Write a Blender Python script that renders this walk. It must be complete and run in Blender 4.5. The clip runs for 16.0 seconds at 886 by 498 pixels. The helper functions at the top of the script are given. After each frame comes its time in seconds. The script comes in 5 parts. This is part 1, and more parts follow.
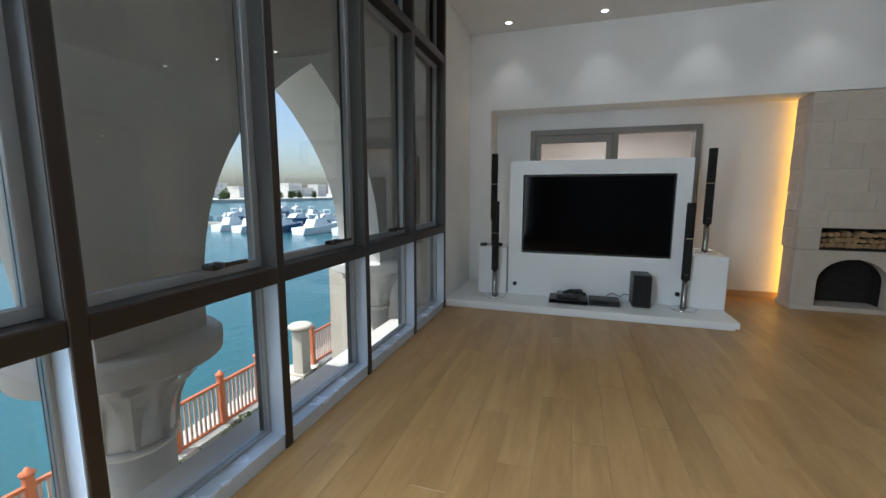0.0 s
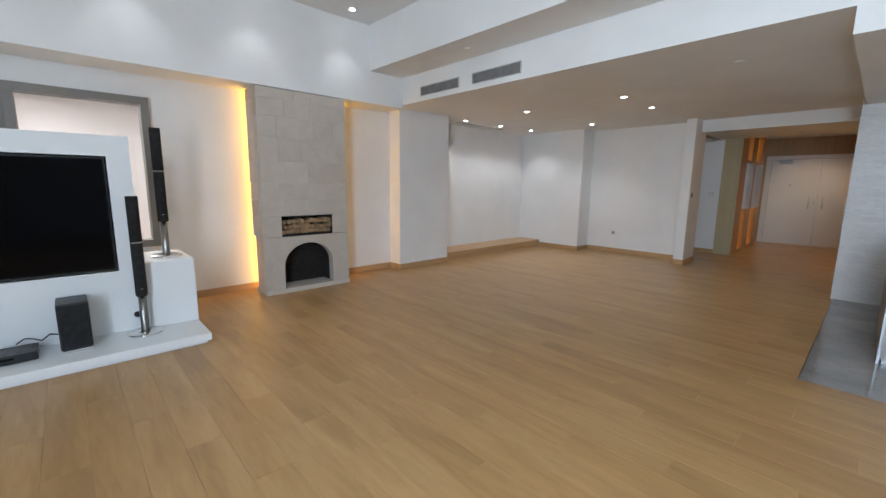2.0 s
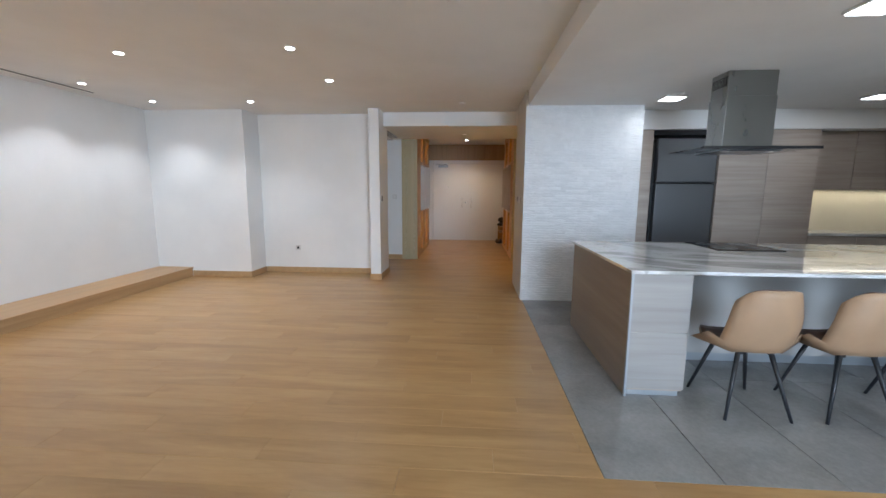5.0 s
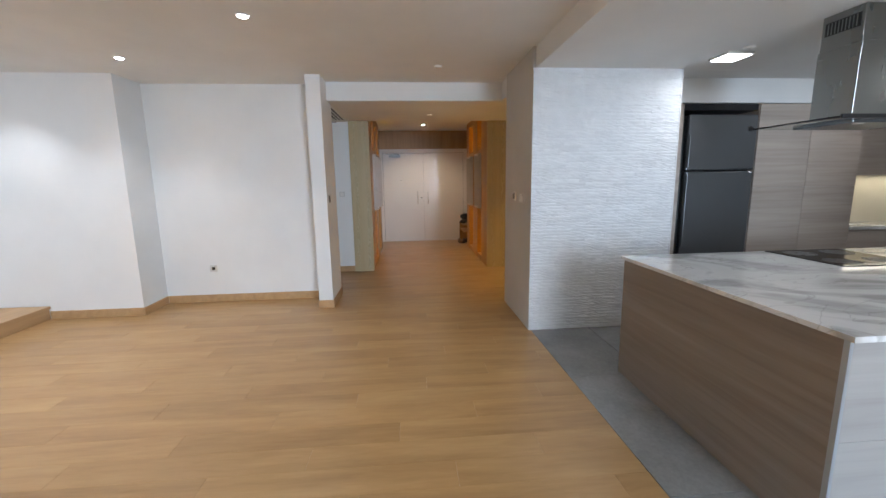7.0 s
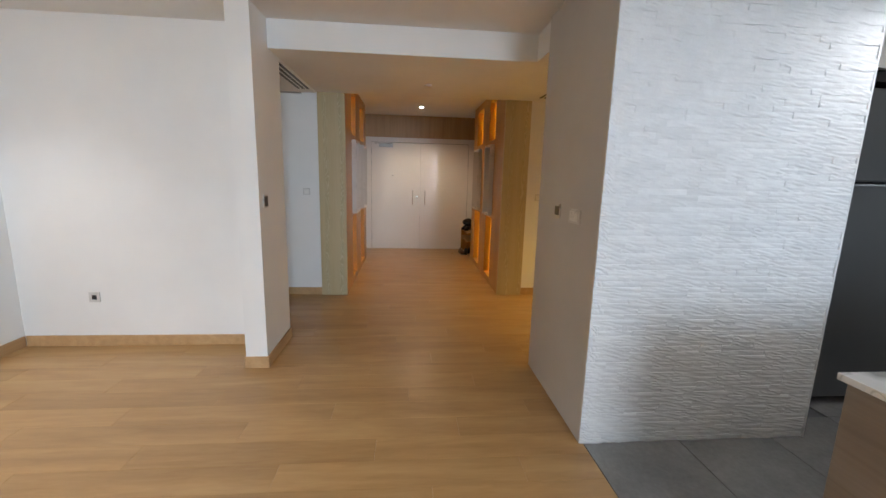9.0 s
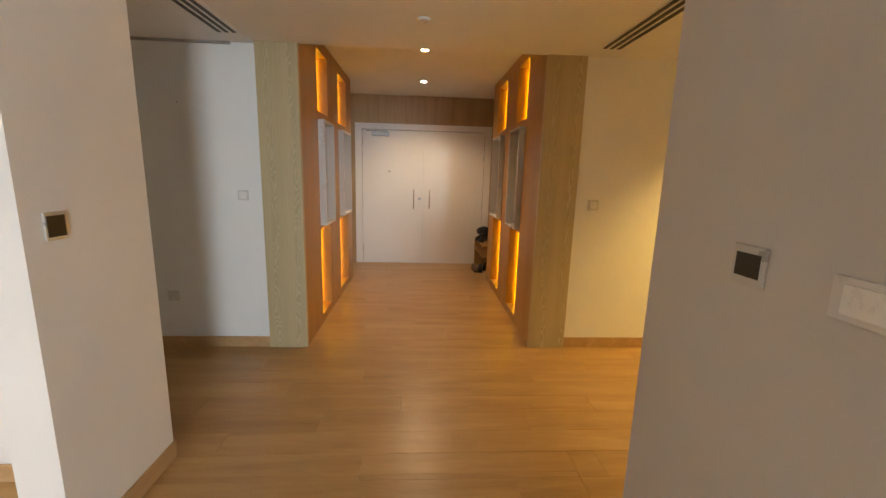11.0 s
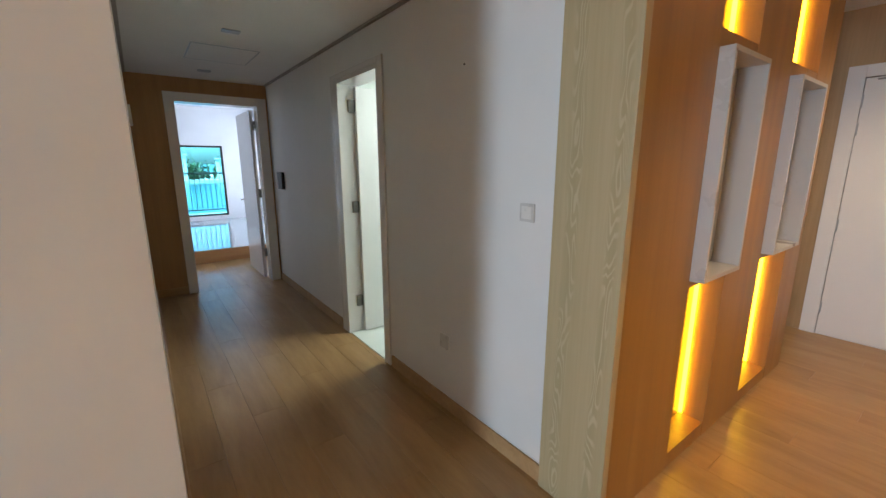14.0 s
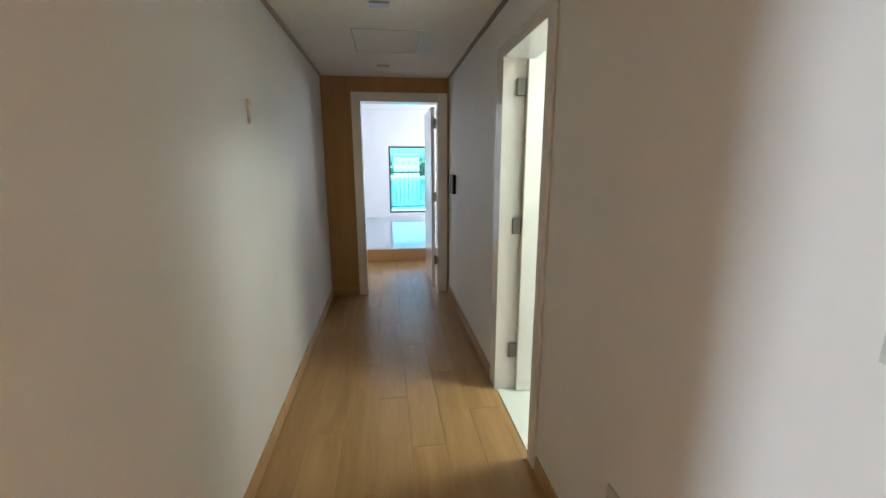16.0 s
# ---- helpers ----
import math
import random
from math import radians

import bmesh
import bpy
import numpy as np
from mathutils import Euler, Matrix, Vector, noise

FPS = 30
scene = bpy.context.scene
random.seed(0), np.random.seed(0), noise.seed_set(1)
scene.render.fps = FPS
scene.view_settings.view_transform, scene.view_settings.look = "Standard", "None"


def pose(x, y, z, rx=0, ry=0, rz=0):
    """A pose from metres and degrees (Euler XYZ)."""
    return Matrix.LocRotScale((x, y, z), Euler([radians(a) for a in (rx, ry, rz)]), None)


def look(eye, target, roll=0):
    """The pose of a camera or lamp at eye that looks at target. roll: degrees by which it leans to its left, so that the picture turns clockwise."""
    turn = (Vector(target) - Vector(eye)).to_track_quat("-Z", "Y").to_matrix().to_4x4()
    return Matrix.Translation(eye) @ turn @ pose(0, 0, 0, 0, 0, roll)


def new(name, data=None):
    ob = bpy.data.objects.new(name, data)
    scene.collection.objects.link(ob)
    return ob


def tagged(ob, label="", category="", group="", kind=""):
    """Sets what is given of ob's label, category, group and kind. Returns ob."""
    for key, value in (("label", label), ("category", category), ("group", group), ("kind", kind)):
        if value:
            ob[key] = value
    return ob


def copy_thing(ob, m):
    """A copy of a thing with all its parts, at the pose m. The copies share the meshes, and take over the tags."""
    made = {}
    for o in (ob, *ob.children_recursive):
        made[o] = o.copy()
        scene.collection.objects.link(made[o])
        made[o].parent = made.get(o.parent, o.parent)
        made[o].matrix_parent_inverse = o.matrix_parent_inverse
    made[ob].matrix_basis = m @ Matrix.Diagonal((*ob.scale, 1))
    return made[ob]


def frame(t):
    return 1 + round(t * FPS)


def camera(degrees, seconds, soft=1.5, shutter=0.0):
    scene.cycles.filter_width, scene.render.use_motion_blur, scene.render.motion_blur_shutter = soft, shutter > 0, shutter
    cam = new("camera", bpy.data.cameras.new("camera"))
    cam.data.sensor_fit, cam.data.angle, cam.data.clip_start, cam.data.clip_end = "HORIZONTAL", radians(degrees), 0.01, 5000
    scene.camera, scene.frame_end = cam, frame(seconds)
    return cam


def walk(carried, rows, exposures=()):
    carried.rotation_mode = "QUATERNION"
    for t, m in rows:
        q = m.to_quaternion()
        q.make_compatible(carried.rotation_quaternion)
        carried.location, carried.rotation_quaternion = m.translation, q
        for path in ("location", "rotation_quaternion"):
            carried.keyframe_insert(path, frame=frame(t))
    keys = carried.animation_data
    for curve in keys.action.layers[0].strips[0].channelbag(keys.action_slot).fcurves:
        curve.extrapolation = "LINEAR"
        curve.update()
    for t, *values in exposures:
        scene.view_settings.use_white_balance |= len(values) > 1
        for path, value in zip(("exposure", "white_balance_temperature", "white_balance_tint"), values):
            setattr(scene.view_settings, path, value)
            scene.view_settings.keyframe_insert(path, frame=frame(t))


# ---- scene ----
cam = camera(95.4, 16.0)
PATH = [
    (0, (0.132, 0.206, 1.452), (-0.468, 2.094, 1.176), 0.1),
    (0.5, (0.358, 0.348, 1.483), (0.204, 2.32, 1.187), -0.5),
    (1, (0.521, 0.567, 1.51), (0.865, 2.51, 1.184), -0.4),
    (1.5, (0.679, 0.808, 1.485), (1.568, 2.571, 1.167), 0.1),
    (2, (1.005, 0.99, 1.477), (2.353, 2.433, 1.159), 0.6),
    (2.5, (1.32, 1.219, 1.447), (2.986, 2.283, 1.143), 1.0),
    (3, (1.636, 1.373, 1.45), (3.476, 2.1, 1.158), 1.0),
    (3.5, (2.042, 1.492, 1.445), (3.95, 2.017, 1.15), 1.5),
    (4, (2.415, 1.637, 1.449), (4.359, 2.009, 1.162), 1.3),
    (6.5, (4.251, 2.378, 1.489), (6.222, 2.278, 1.164), -0.8),
    (7, (4.655, 2.45, 1.504), (6.621, 2.286, 1.172), -0.9),
    (7.5, (5.104, 2.445, 1.511), (7.065, 2.233, 1.177), -0.6),
    (8, (5.55, 2.406, 1.517), (7.512, 2.203, 1.182), -0.2),
    (8.5, (5.978, 2.361, 1.511), (7.94, 2.173, 1.172), 0.6),
    (9, (6.397, 2.299, 1.537), (8.357, 2.124, 1.184), 1.5),
    (11.5, (8.56, 2.097, 1.535), (10.522, 2.026, 1.151), 1.5),
    (12, (8.957, 2.1, 1.521), (10.916, 2.18, 1.129), 1.3),
    (12.5, (9.294, 2.142, 1.515), (11.212, 2.543, 1.115), 0.7),
    (13, (9.57, 2.195, 1.53), (11.342, 3.025, 1.117), 0.3),
    (13.5, (9.875, 2.267, 1.538), (11.375, 3.521, 1.116), -0.2),
    (14, (10.144, 2.313, 1.535), (11.31, 3.883, 1.118), -0.1),
    (14.5, (10.375, 2.428, 1.52), (11.204, 4.2, 1.106), 0.3),
    (15, (10.554, 2.646, 1.515), (11.148, 4.512, 1.109), 0.6),
    (15.5, (10.724, 2.905, 1.495), (11.139, 4.822, 1.102), 0.7),
    (16, (10.823, 3.134, 1.562), (11.088, 5.07, 1.14), -0.1),
]
EXPOSURES = [(0, 0.55, 6050, 8), (0.5, 0.8, 6000, 10), (1.0, 1.05, 6000, 10), (1.5, 1.2, 5950, 10), (2.0, 1.32, 5850, 10), (2.5, 1.42, 5750, 10), (4.0, 1.7, 5650, 10), (7.0, 2.0, 5700, 10), (9.0, 2.05, 5950, 10), (11.5, 2.38, 6600, 10), (12.5, 2.4, 6450, 10), (13.3, 2.5, 6050, 10), (14, 2.45, 5900, 10), (15, 2.7, 6000, 10), (16, 2.93, 6350, 10)]
walk(cam, [(t, look(eye, target, roll)) for t, eye, target, roll in PATH], EXPOSURES)

# ---- light ----
world = bpy.data.worlds.new("sky")
scene.world = world
world.use_nodes = True
wn = world.node_tree
sky = wn.nodes.new("ShaderNodeTexSky")
sky.sky_type, sky.sun_disc = "NISHITA", False
SUN_DIR = Vector((-0.36, -0.30, 0.885)).normalized()
sky.sun_elevation = math.asin(SUN_DIR.z)
sky.sun_rotation = math.atan2(SUN_DIR.x, SUN_DIR.y)
sky.air_density, sky.dust_density, sky.ozone_density = 1.0, 2.6, 1.0
wn.links.new(sky.outputs[0], wn.nodes["Background"].inputs[0])
wn.nodes["Background"].inputs[1].default_value = 0.15

sun = new("sun", bpy.data.lights.new("sun", "SUN"))
sun.data.energy, sun.data.angle, sun.data.color = 4.6, radians(0.6), (1.0, 0.95, 0.86)
sun.matrix_world = look(SUN_DIR * 60, (0, 0, 0))

WARM_WHITE = (1.0, 0.97, 0.93)
AMBER = (1.0, 0.48, 0.002)


# ---- mesh and object helpers ----
def box(x0, x1, y0, y1, z0, z1, bevel=0.0, bm=None, seg=2):
    """A box added to bm, its edges rounded by bevel."""
    made = bm or bmesh.new()
    v = [made.verts.new((x, y, z)) for x in (x0, x1) for y in (y0, y1) for z in (z0, z1)]
    f = [made.faces.new([v[i] for i in q]) for q in ((0, 1, 3, 2), (4, 6, 7, 5), (0, 4, 5, 1), (2, 3, 7, 6), (0, 2, 6, 4), (1, 5, 7, 3))]
    if bevel:
        edges = list({e for a in f for e in a.edges})
        bmesh.ops.bevel(made, geom=edges, offset=bevel, segments=seg, affect="EDGES", profile=0.5)
    return made


def boxes(rows, bevel=0.0):
    bm = bmesh.new()
    for r in rows:
        box(*r, bevel=bevel, bm=bm)
    return bm


def prism(points, axis, a, b, bm=None):
    """A flat outline in the two other axes, extruded along axis from a to b."""
    made = bm or bmesh.new()

    def at(p, d):
        return (d, p[0], p[1]) if axis == "x" else (p[0], d, p[1]) if axis == "y" else (p[0], p[1], d)
    lo = [made.verts.new(at(p, a)) for p in points]
    hi = [made.verts.new(at(p, b)) for p in points]
    made.faces.new(lo)
    made.faces.new(hi[::-1])
    n = len(points)
    for i in range(n):
        made.faces.new((lo[i], lo[(i + 1) % n], hi[(i + 1) % n], hi[i]))
    bmesh.ops.recalc_face_normals(made, faces=made.faces)
    return made


def lathe(profile, centre, n=32, bm=None):
    """Rows of (radius, z) turned round the upright axis through centre."""
    made = bm or bmesh.new()
    rings = [[made.verts.new((centre[0] + r * math.cos(a), centre[1] + r * math.sin(a), centre[2] + z))
              for a in (2 * math.pi * i / n for i in range(n))] for r, z in profile]
    for lo, hi in zip(rings, rings[1:]):
        for i in range(n):
            f = made.faces.new((lo[i], lo[(i + 1) % n], hi[(i + 1) % n], hi[i]))
            f.smooth = True
    made.faces.new(rings[0][::-1])
    made.faces.new(rings[-1])
    return made


def rod(p, q, r, r2=None, n=10, bm=None):
    made = bm or bmesh.new()
    p, q = Vector(p), Vector(q)
    turn = (q - p).to_track_quat("Z", "Y").to_matrix()
    ends = []
    for c, rr in ((p, r), (q, r2 or r)):
        ends.append([made.verts.new(c + turn @ Vector((rr * math.cos(2 * math.pi * i / n), rr * math.sin(2 * math.pi * i / n), 0))) for i in range(n)])
    for i in range(n):
        f = made.faces.new((ends[0][i], ends[0][(i + 1) % n], ends[1][(i + 1) % n], ends[1][i]))
        f.smooth = True
    made.faces.new(ends[0][::-1])
    made.faces.new(ends[1])
    return made


def tube(points, r, bm=None, n=8):
    made = bm or bmesh.new()
    for a, b in zip(points, points[1:]):
        rod(a, b, r, n=n, bm=made)
    return made


def thing(name, loc, label="", category="", group=""):
    ob = new(name)
    ob.empty_display_size = 0.1
    ob.location = loc
    return tagged(ob, label, category, group)


def part(name, bm, material, parent=None, label="", kind=""):
    """Links bm, built in world places, as one mesh under a thing or a part."""
    root = parent
    while root is not None and root.parent is not None:
        root = root.parent
    if root is not None:
        bm.transform(Matrix.Translation(-Vector(root.location)))
    bmesh.ops.recalc_face_normals(bm, faces=bm.faces)
    me = bpy.data.meshes.new(name)
    bm.to_mesh(me)
    bm.free()
    me.materials.append(material)
    ob = new(name, me)
    ob.parent = parent
    return tagged(ob, label, kind=kind)


def setting(name, bm, material, label=""):
    return tagged(part(name, bm, material), label, kind="structure")


def solo(name, bm, material, label, category, group=""):
    """A thing that is one mesh."""
    return tagged(part(name, bm, material), label, category, group)


# ---- materials ----
def blank(name):
    m = bpy.data.materials.new(name)
    m.use_nodes = True
    t = m.node_tree
    return m, t, t.nodes["Principled BSDF"]


def coords(t, scale=(1, 1, 1), shift=None):
    """Object places, scaled; shift: 'piece' moves each piece by its own random amount."""
    c = t.nodes.new("ShaderNodeTexCoord")
    m = t.nodes.new("ShaderNodeMapping")
    m.inputs["Scale"].default_value = scale
    t.links.new(c.outputs["Object"], m.inputs["Vector"])
    if shift == "piece":
        info = t.nodes.new("ShaderNodeObjectInfo")
        k = t.nodes.new("ShaderNodeMath")
        k.operation = "MULTIPLY"
        k.inputs[1].default_value = 37.0
        t.links.new(info.outputs["Random"], k.inputs[0])
        t.links.new(k.outputs[0], m.inputs["Location"])
    return m.outputs[0]


def noise_tex(t, vec, scale, detail=4.0, rough=0.55, distort=0.0):
    n = t.nodes.new("ShaderNodeTexNoise")
    n.inputs["Scale"].default_value, n.inputs["Detail"].default_value = scale, detail
    n.inputs["Roughness"].default_value, n.inputs["Distortion"].default_value = rough, distort
    t.links.new(vec, n.inputs["Vector"])
    return n.outputs["Fac"]


def ramp(t, fac, *stops):
    r = t.nodes.new("ShaderNodeValToRGB")
    while len(r.color_ramp.elements) < len(stops):
        r.color_ramp.elements.new(0.5)
    for e, (p, c) in zip(r.color_ramp.elements, stops):
        e.position = p
        e.color = (*c, 1) if isinstance(c, tuple) else (c, c, c, 1)
    t.links.new(fac, r.inputs[0])
    return r.outputs[0]


def blend(t, fac, a, b, mode="MIX"):
    m = t.nodes.new("ShaderNodeMix")
    m.data_type, m.blend_type = "RGBA", mode
    for sock, v in ((m.inputs[0], fac), (m.inputs[6], a), (m.inputs[7], b)):
        if hasattr(v, "is_output"):
            t.links.new(v, sock)
        elif isinstance(v, tuple):
            sock.default_value = (*v, 1)
        else:
            sock.default_value = v
    return m.outputs[2]


def bump(t, p, height, strength, distance=0.01):
    b = t.nodes.new("ShaderNodeBump")
    b.inputs["Strength"].default_value, b.inputs["Distance"].default_value = strength, distance
    t.links.new(height, b.inputs["Height"])
    t.links.new(b.outputs[0], p.inputs["Normal"])


def paint(name, colour, rough=0.6, grain=0.06, bumps=0.15, scale=1.0, coat=0.0):
    """Painted plaster or lacquer: faint stains, roller grain."""
    m, t, p = blank(name)
    v = coords(t)
    big, fine = noise_tex(t, v, 1.3 * scale, 5), noise_tex(t, v, 90 * scale, 3)
    dark = tuple(c * (1 - grain) for c in colour)
    t.links.new(blend(t, ramp(t, big, (0.35, 0.0), (0.65, 1.0)), dark, colour), p.inputs["Base Color"])
    p.inputs["Roughness"].default_value = rough
    p.inputs["Coat Weight"].default_value = coat
    r = ramp(t, noise_tex(t, v, 3.1 * scale, 4), (0.3, rough * 0.85), (0.7, min(1.0, rough * 1.12)))
    t.links.new(r, p.inputs["Roughness"])
    bump(t, p, fine, bumps, 0.002)
    return m


def plain(name, colour, rough=0.5, metal=0.0, grain=0.08, scale=20.0, aniso=None):
    m, t, p = blank(name)
    v = coords(t, aniso or (1, 1, 1))
    f = noise_tex(t, v, scale, 4)
    t.links.new(blend(t, f, tuple(c * (1 - grain) for c in colour), tuple(min(1, c * (1 + grain)) for c in colour)), p.inputs["Base Color"])
    p.inputs["Metallic"].default_value = metal
    k = 0.05 if aniso else 0.2
    t.links.new(ramp(t, f, (0.3, rough * (1 - k)), (0.7, min(1.0, rough * (1 + k)))), p.inputs["Roughness"])
    return m


def wood(name, dark, mid, light, along="z", rough=0.4, scale=1.0, pick="piece", varied=0.25, rings=0.0, strength=0.12, k=0.045, fine=26.0, wide=5.5, mixed=0.45):
    """Grain that runs along one axis, in two scales, with a random tone for each piece."""
    m, t, p = blank(name)
    s = {"x": (k, 1, 1), "y": (1, k, 1), "z": (1, 1, k)}[along]
    v = coords(t, tuple(c * scale for c in s), "piece" if pick == "piece" else None)
    if pick == "island":
        geo = t.nodes.new("ShaderNodeNewGeometry")
        rnd = geo.outputs["Random Per Island"]
        add = t.nodes.new("ShaderNodeVectorMath")
        add.operation = "ADD"
        k3 = t.nodes.new("ShaderNodeMath")
        k3.operation, k3.inputs[1].default_value = "MULTIPLY", 37.0
        t.links.new(rnd, k3.inputs[0])
        t.links.new(v, add.inputs[0])
        t.links.new(k3.outputs[0], add.inputs[1])
        v = add.outputs[0]
    else:
        info = t.nodes.new("ShaderNodeObjectInfo")
        rnd = info.outputs["Random"]
    grain = noise_tex(t, v, fine, 6, 0.6, 0.6)
    broad = noise_tex(t, v, wide, 3, 0.5, 1.2)
    col = ramp(t, grain, (0.25, dark), (0.5, mid), (0.75, light))
    col = blend(t, mixed, col, ramp(t, broad, (0.3, dark), (0.52, mid), (0.72, light)))
    if rings:
        w = t.nodes.new("ShaderNodeTexWave")
        w.wave_type, w.rings_direction = "RINGS", "SPHERICAL"
        w.inputs["Scale"].default_value, w.inputs["Distortion"].default_value = 9.0, 7.0
        w.inputs["Detail"].default_value = 2.0
        t.links.new(v, w.inputs["Vector"])
        col = blend(t, rings, col, ramp(t, w.outputs["Fac"], (0.2, dark), (0.8, light)))
    tone = t.nodes.new("ShaderNodeMapRange")
    tone.inputs["To Min"].default_value, tone.inputs["To Max"].default_value = 1 - varied, 1 + varied
    t.links.new(rnd, tone.inputs["Value"])
    hsv = t.nodes.new("ShaderNodeHueSaturation")
    t.links.new(tone.outputs[0], hsv.inputs["Value"])
    t.links.new(col, hsv.inputs["Color"])
    t.links.new(hsv.outputs[0], p.inputs["Base Color"])
    sheen = grain if strength else noise_tex(t, coords(t), 2.3, 3)
    t.links.new(ramp(t, sheen, (0.3, rough * 0.9), (0.7, min(1, rough * 1.15))), p.inputs["Roughness"])
    if strength:
        bump(t, p, grain, strength, 0.003)
    return m


def stone(name, dark, light, scale=3.0, rough=0.8, strength=0.5, varied=0.1, pitted=0.02):
    m, t, p = blank(name)
    v = coords(t, (1, 1, 1), "piece")
    a, b = noise_tex(t, v, scale, 6, 0.6, 0.4), noise_tex(t, v, scale * 14, 5, 0.7)
    col = blend(t, 0.35, ramp(t, a, (0.3, dark), (0.7, light)), ramp(t, b, (0.3, dark), (0.7, light)))
    info = t.nodes.new("ShaderNodeObjectInfo")
    tone = t.nodes.new("ShaderNodeMapRange")
    tone.inputs["To Min"].default_value, tone.inputs["To Max"].default_value = 1 - varied, 1 + varied
    t.links.new(info.outputs["Random"], tone.inputs["Value"])
    hsv = t.nodes.new("ShaderNodeHueSaturation")
    t.links.new(tone.outputs[0], hsv.inputs["Value"])
    t.links.new(col, hsv.inputs["Color"])
    t.links.new(hsv.outputs[0], p.inputs["Base Color"])
    p.inputs["Roughness"].default_value = rough
    bump(t, p, blend(t, 0.5, a, b), strength, pitted)
    return m


def marble(name):
    """Polished grey-white marble: broad drifting white bands, grey clouds and thin veins."""
    m, t, p = blank(name)
    v = coords(t, (0.9, 0.5, 1))
    warp = noise_tex(t, v, 1.25, 4, 0.5, 1.4)
    cloud = noise_tex(t, v, 2.1, 5, 0.55, 0.8)
    thin = noise_tex(t, v, 3.4, 3, 0.5, 1.8)
    col = blend(t, ramp(t, cloud, (0.36, 0.0), (0.62, 1.0)), (0.62, 0.615, 0.60), (0.36, 0.355, 0.335))
    col = blend(t, ramp(t, warp, (0.40, 0.0), (0.47, 1.0), (0.56, 0.85), (0.62, 0.0)), col, (0.80, 0.795, 0.78))
    col = blend(t, ramp(t, thin, (0.485, 0.0), (0.5, 0.45), (0.515, 0.0)), col, (0.30, 0.29, 0.27))
    t.links.new(col, p.inputs["Base Color"])
    p.inputs["Roughness"].default_value = 0.08
    p.inputs["Coat Weight"].default_value = 0.3
    return m


def glass(name, tint=(1, 1, 1), rough=0.0):
    m, t, p = blank(name)
    p.inputs["Base Color"].default_value = (*tint, 1)
    p.inputs["Transmission Weight"].default_value = 1.0
    p.inputs["Roughness"].default_value = rough
    p.inputs["IOR"].default_value = 1.45
    return m


def glow(name, colour, strength):
    m, t, p = blank(name)
    p.inputs["Base Color"].default_value = (*colour, 1)
    p.inputs["Emission Color"].default_value = (*colour, 1)
    p.inputs["Emission Strength"].default_value = strength
    return m


WHITE = paint("white wall paint", (0.80, 0.795, 0.78), 0.55)
CEIL = paint("white ceiling paint", (0.80, 0.79, 0.77), 0.8)
DOORW = paint("white door lacquer", (0.82, 0.80, 0.78), 0.2, 0.03, 0.05, 1.0, 0.3)
TVWHITE = paint("white panel lacquer", (0.78, 0.80, 0.80), 0.35, 0.04, 0.08)
FLOOR = dict(dark=(0.305, 0.168, 0.062), mid=(0.415, 0.247, 0.097), light=(0.50, 0.318, 0.14), k=0.13, fine=34.0, wide=4.2, mixed=0.62, strength=0.0)
PLANK = wood("oak floor plank", **FLOOR, along="y", rough=0.31, scale=1.0, varied=0.045)
PLANKS = wood("oak floor planks", **FLOOR, along="y", rough=0.31, pick="island", varied=0.045)
SKIRT = wood("oak skirting", (0.36, 0.22, 0.10), (0.46, 0.29, 0.14), (0.54, 0.36, 0.19), along="x", rough=0.4, varied=0.05)
JOINT = plain("dark floor joint", (0.18, 0.115, 0.07), 0.8)
TILE = stone("grey slate tile", (0.18, 0.177, 0.17), (0.32, 0.312, 0.30), 2.6, 0.15, 0.05, 0.1, 0.004)
GROUT = plain("grey grout", (0.10, 0.10, 0.10), 0.9)
SPLIT = stone("white split stone", (0.66, 0.66, 0.66), (0.80, 0.80, 0.80), 6.0, 0.6, 0.5, 0.05, 0.006)
LIME = stone("beige limestone", (0.46, 0.40, 0.335), (0.57, 0.51, 0.44), 4.0, 0.85, 0.5, 0.05, 0.010)
FACADE = stone("grey cast stone", (0.55, 0.54, 0.51), (0.68, 0.66, 0.62), 2.0, 0.9, 0.4, 0.05, 0.01)
FRAME = plain("dark bronze aluminium", (0.030, 0.023, 0.020), 0.36, 0.2, 0.03, 2.0)
ALU = plain("grey aluminium", (0.40, 0.43, 0.46), 0.38, 0.5, 0.03, 2.0)
STEEL = plain("brushed steel", (0.27, 0.27, 0.255), 0.28, 1.0, 0.01, 5, (1, 1, 0.4))
# Sky reflected in sills and lower linings is put into this pale blue.
SILL = plain("sky tinted grey aluminium", (0.60, 0.70, 0.84), 0.25, 0.2, 0.03, 2.0)
DARKSTEEL = plain("dark brushed steel", (0.19, 0.20, 0.215), 0.27, 0.85, 0.02, 3.0)
steel_tree = DARKSTEEL.node_tree
steel_tree.links.remove(steel_tree.nodes["Principled BSDF"].inputs["Roughness"].links[0])
steel_tree.nodes["Principled BSDF"].inputs["Roughness"].default_value = 0.3
CHROME = plain("chrome", (0.75, 0.75, 0.75), 0.12, 1.0, 0.02)
BLACK = plain("black plastic", (0.007, 0.007, 0.008), 0.4)
GLOSS = plain("glossy black screen", (0.002, 0.002, 0.0025), 0.07)
GLOSS.node_tree.nodes["Principled BSDF"].inputs["Specular IOR Level"].default_value = 0.06
GRILLE = plain("black speaker cloth", (0.008, 0.008, 0.008), 0.9)
HALLWOOD = wood("honey oak veneer", (0.27, 0.128, 0.032), (0.37, 0.19, 0.05), (0.43, 0.235, 0.072), along="z", rough=0.38, varied=0.05, scale=0.8)


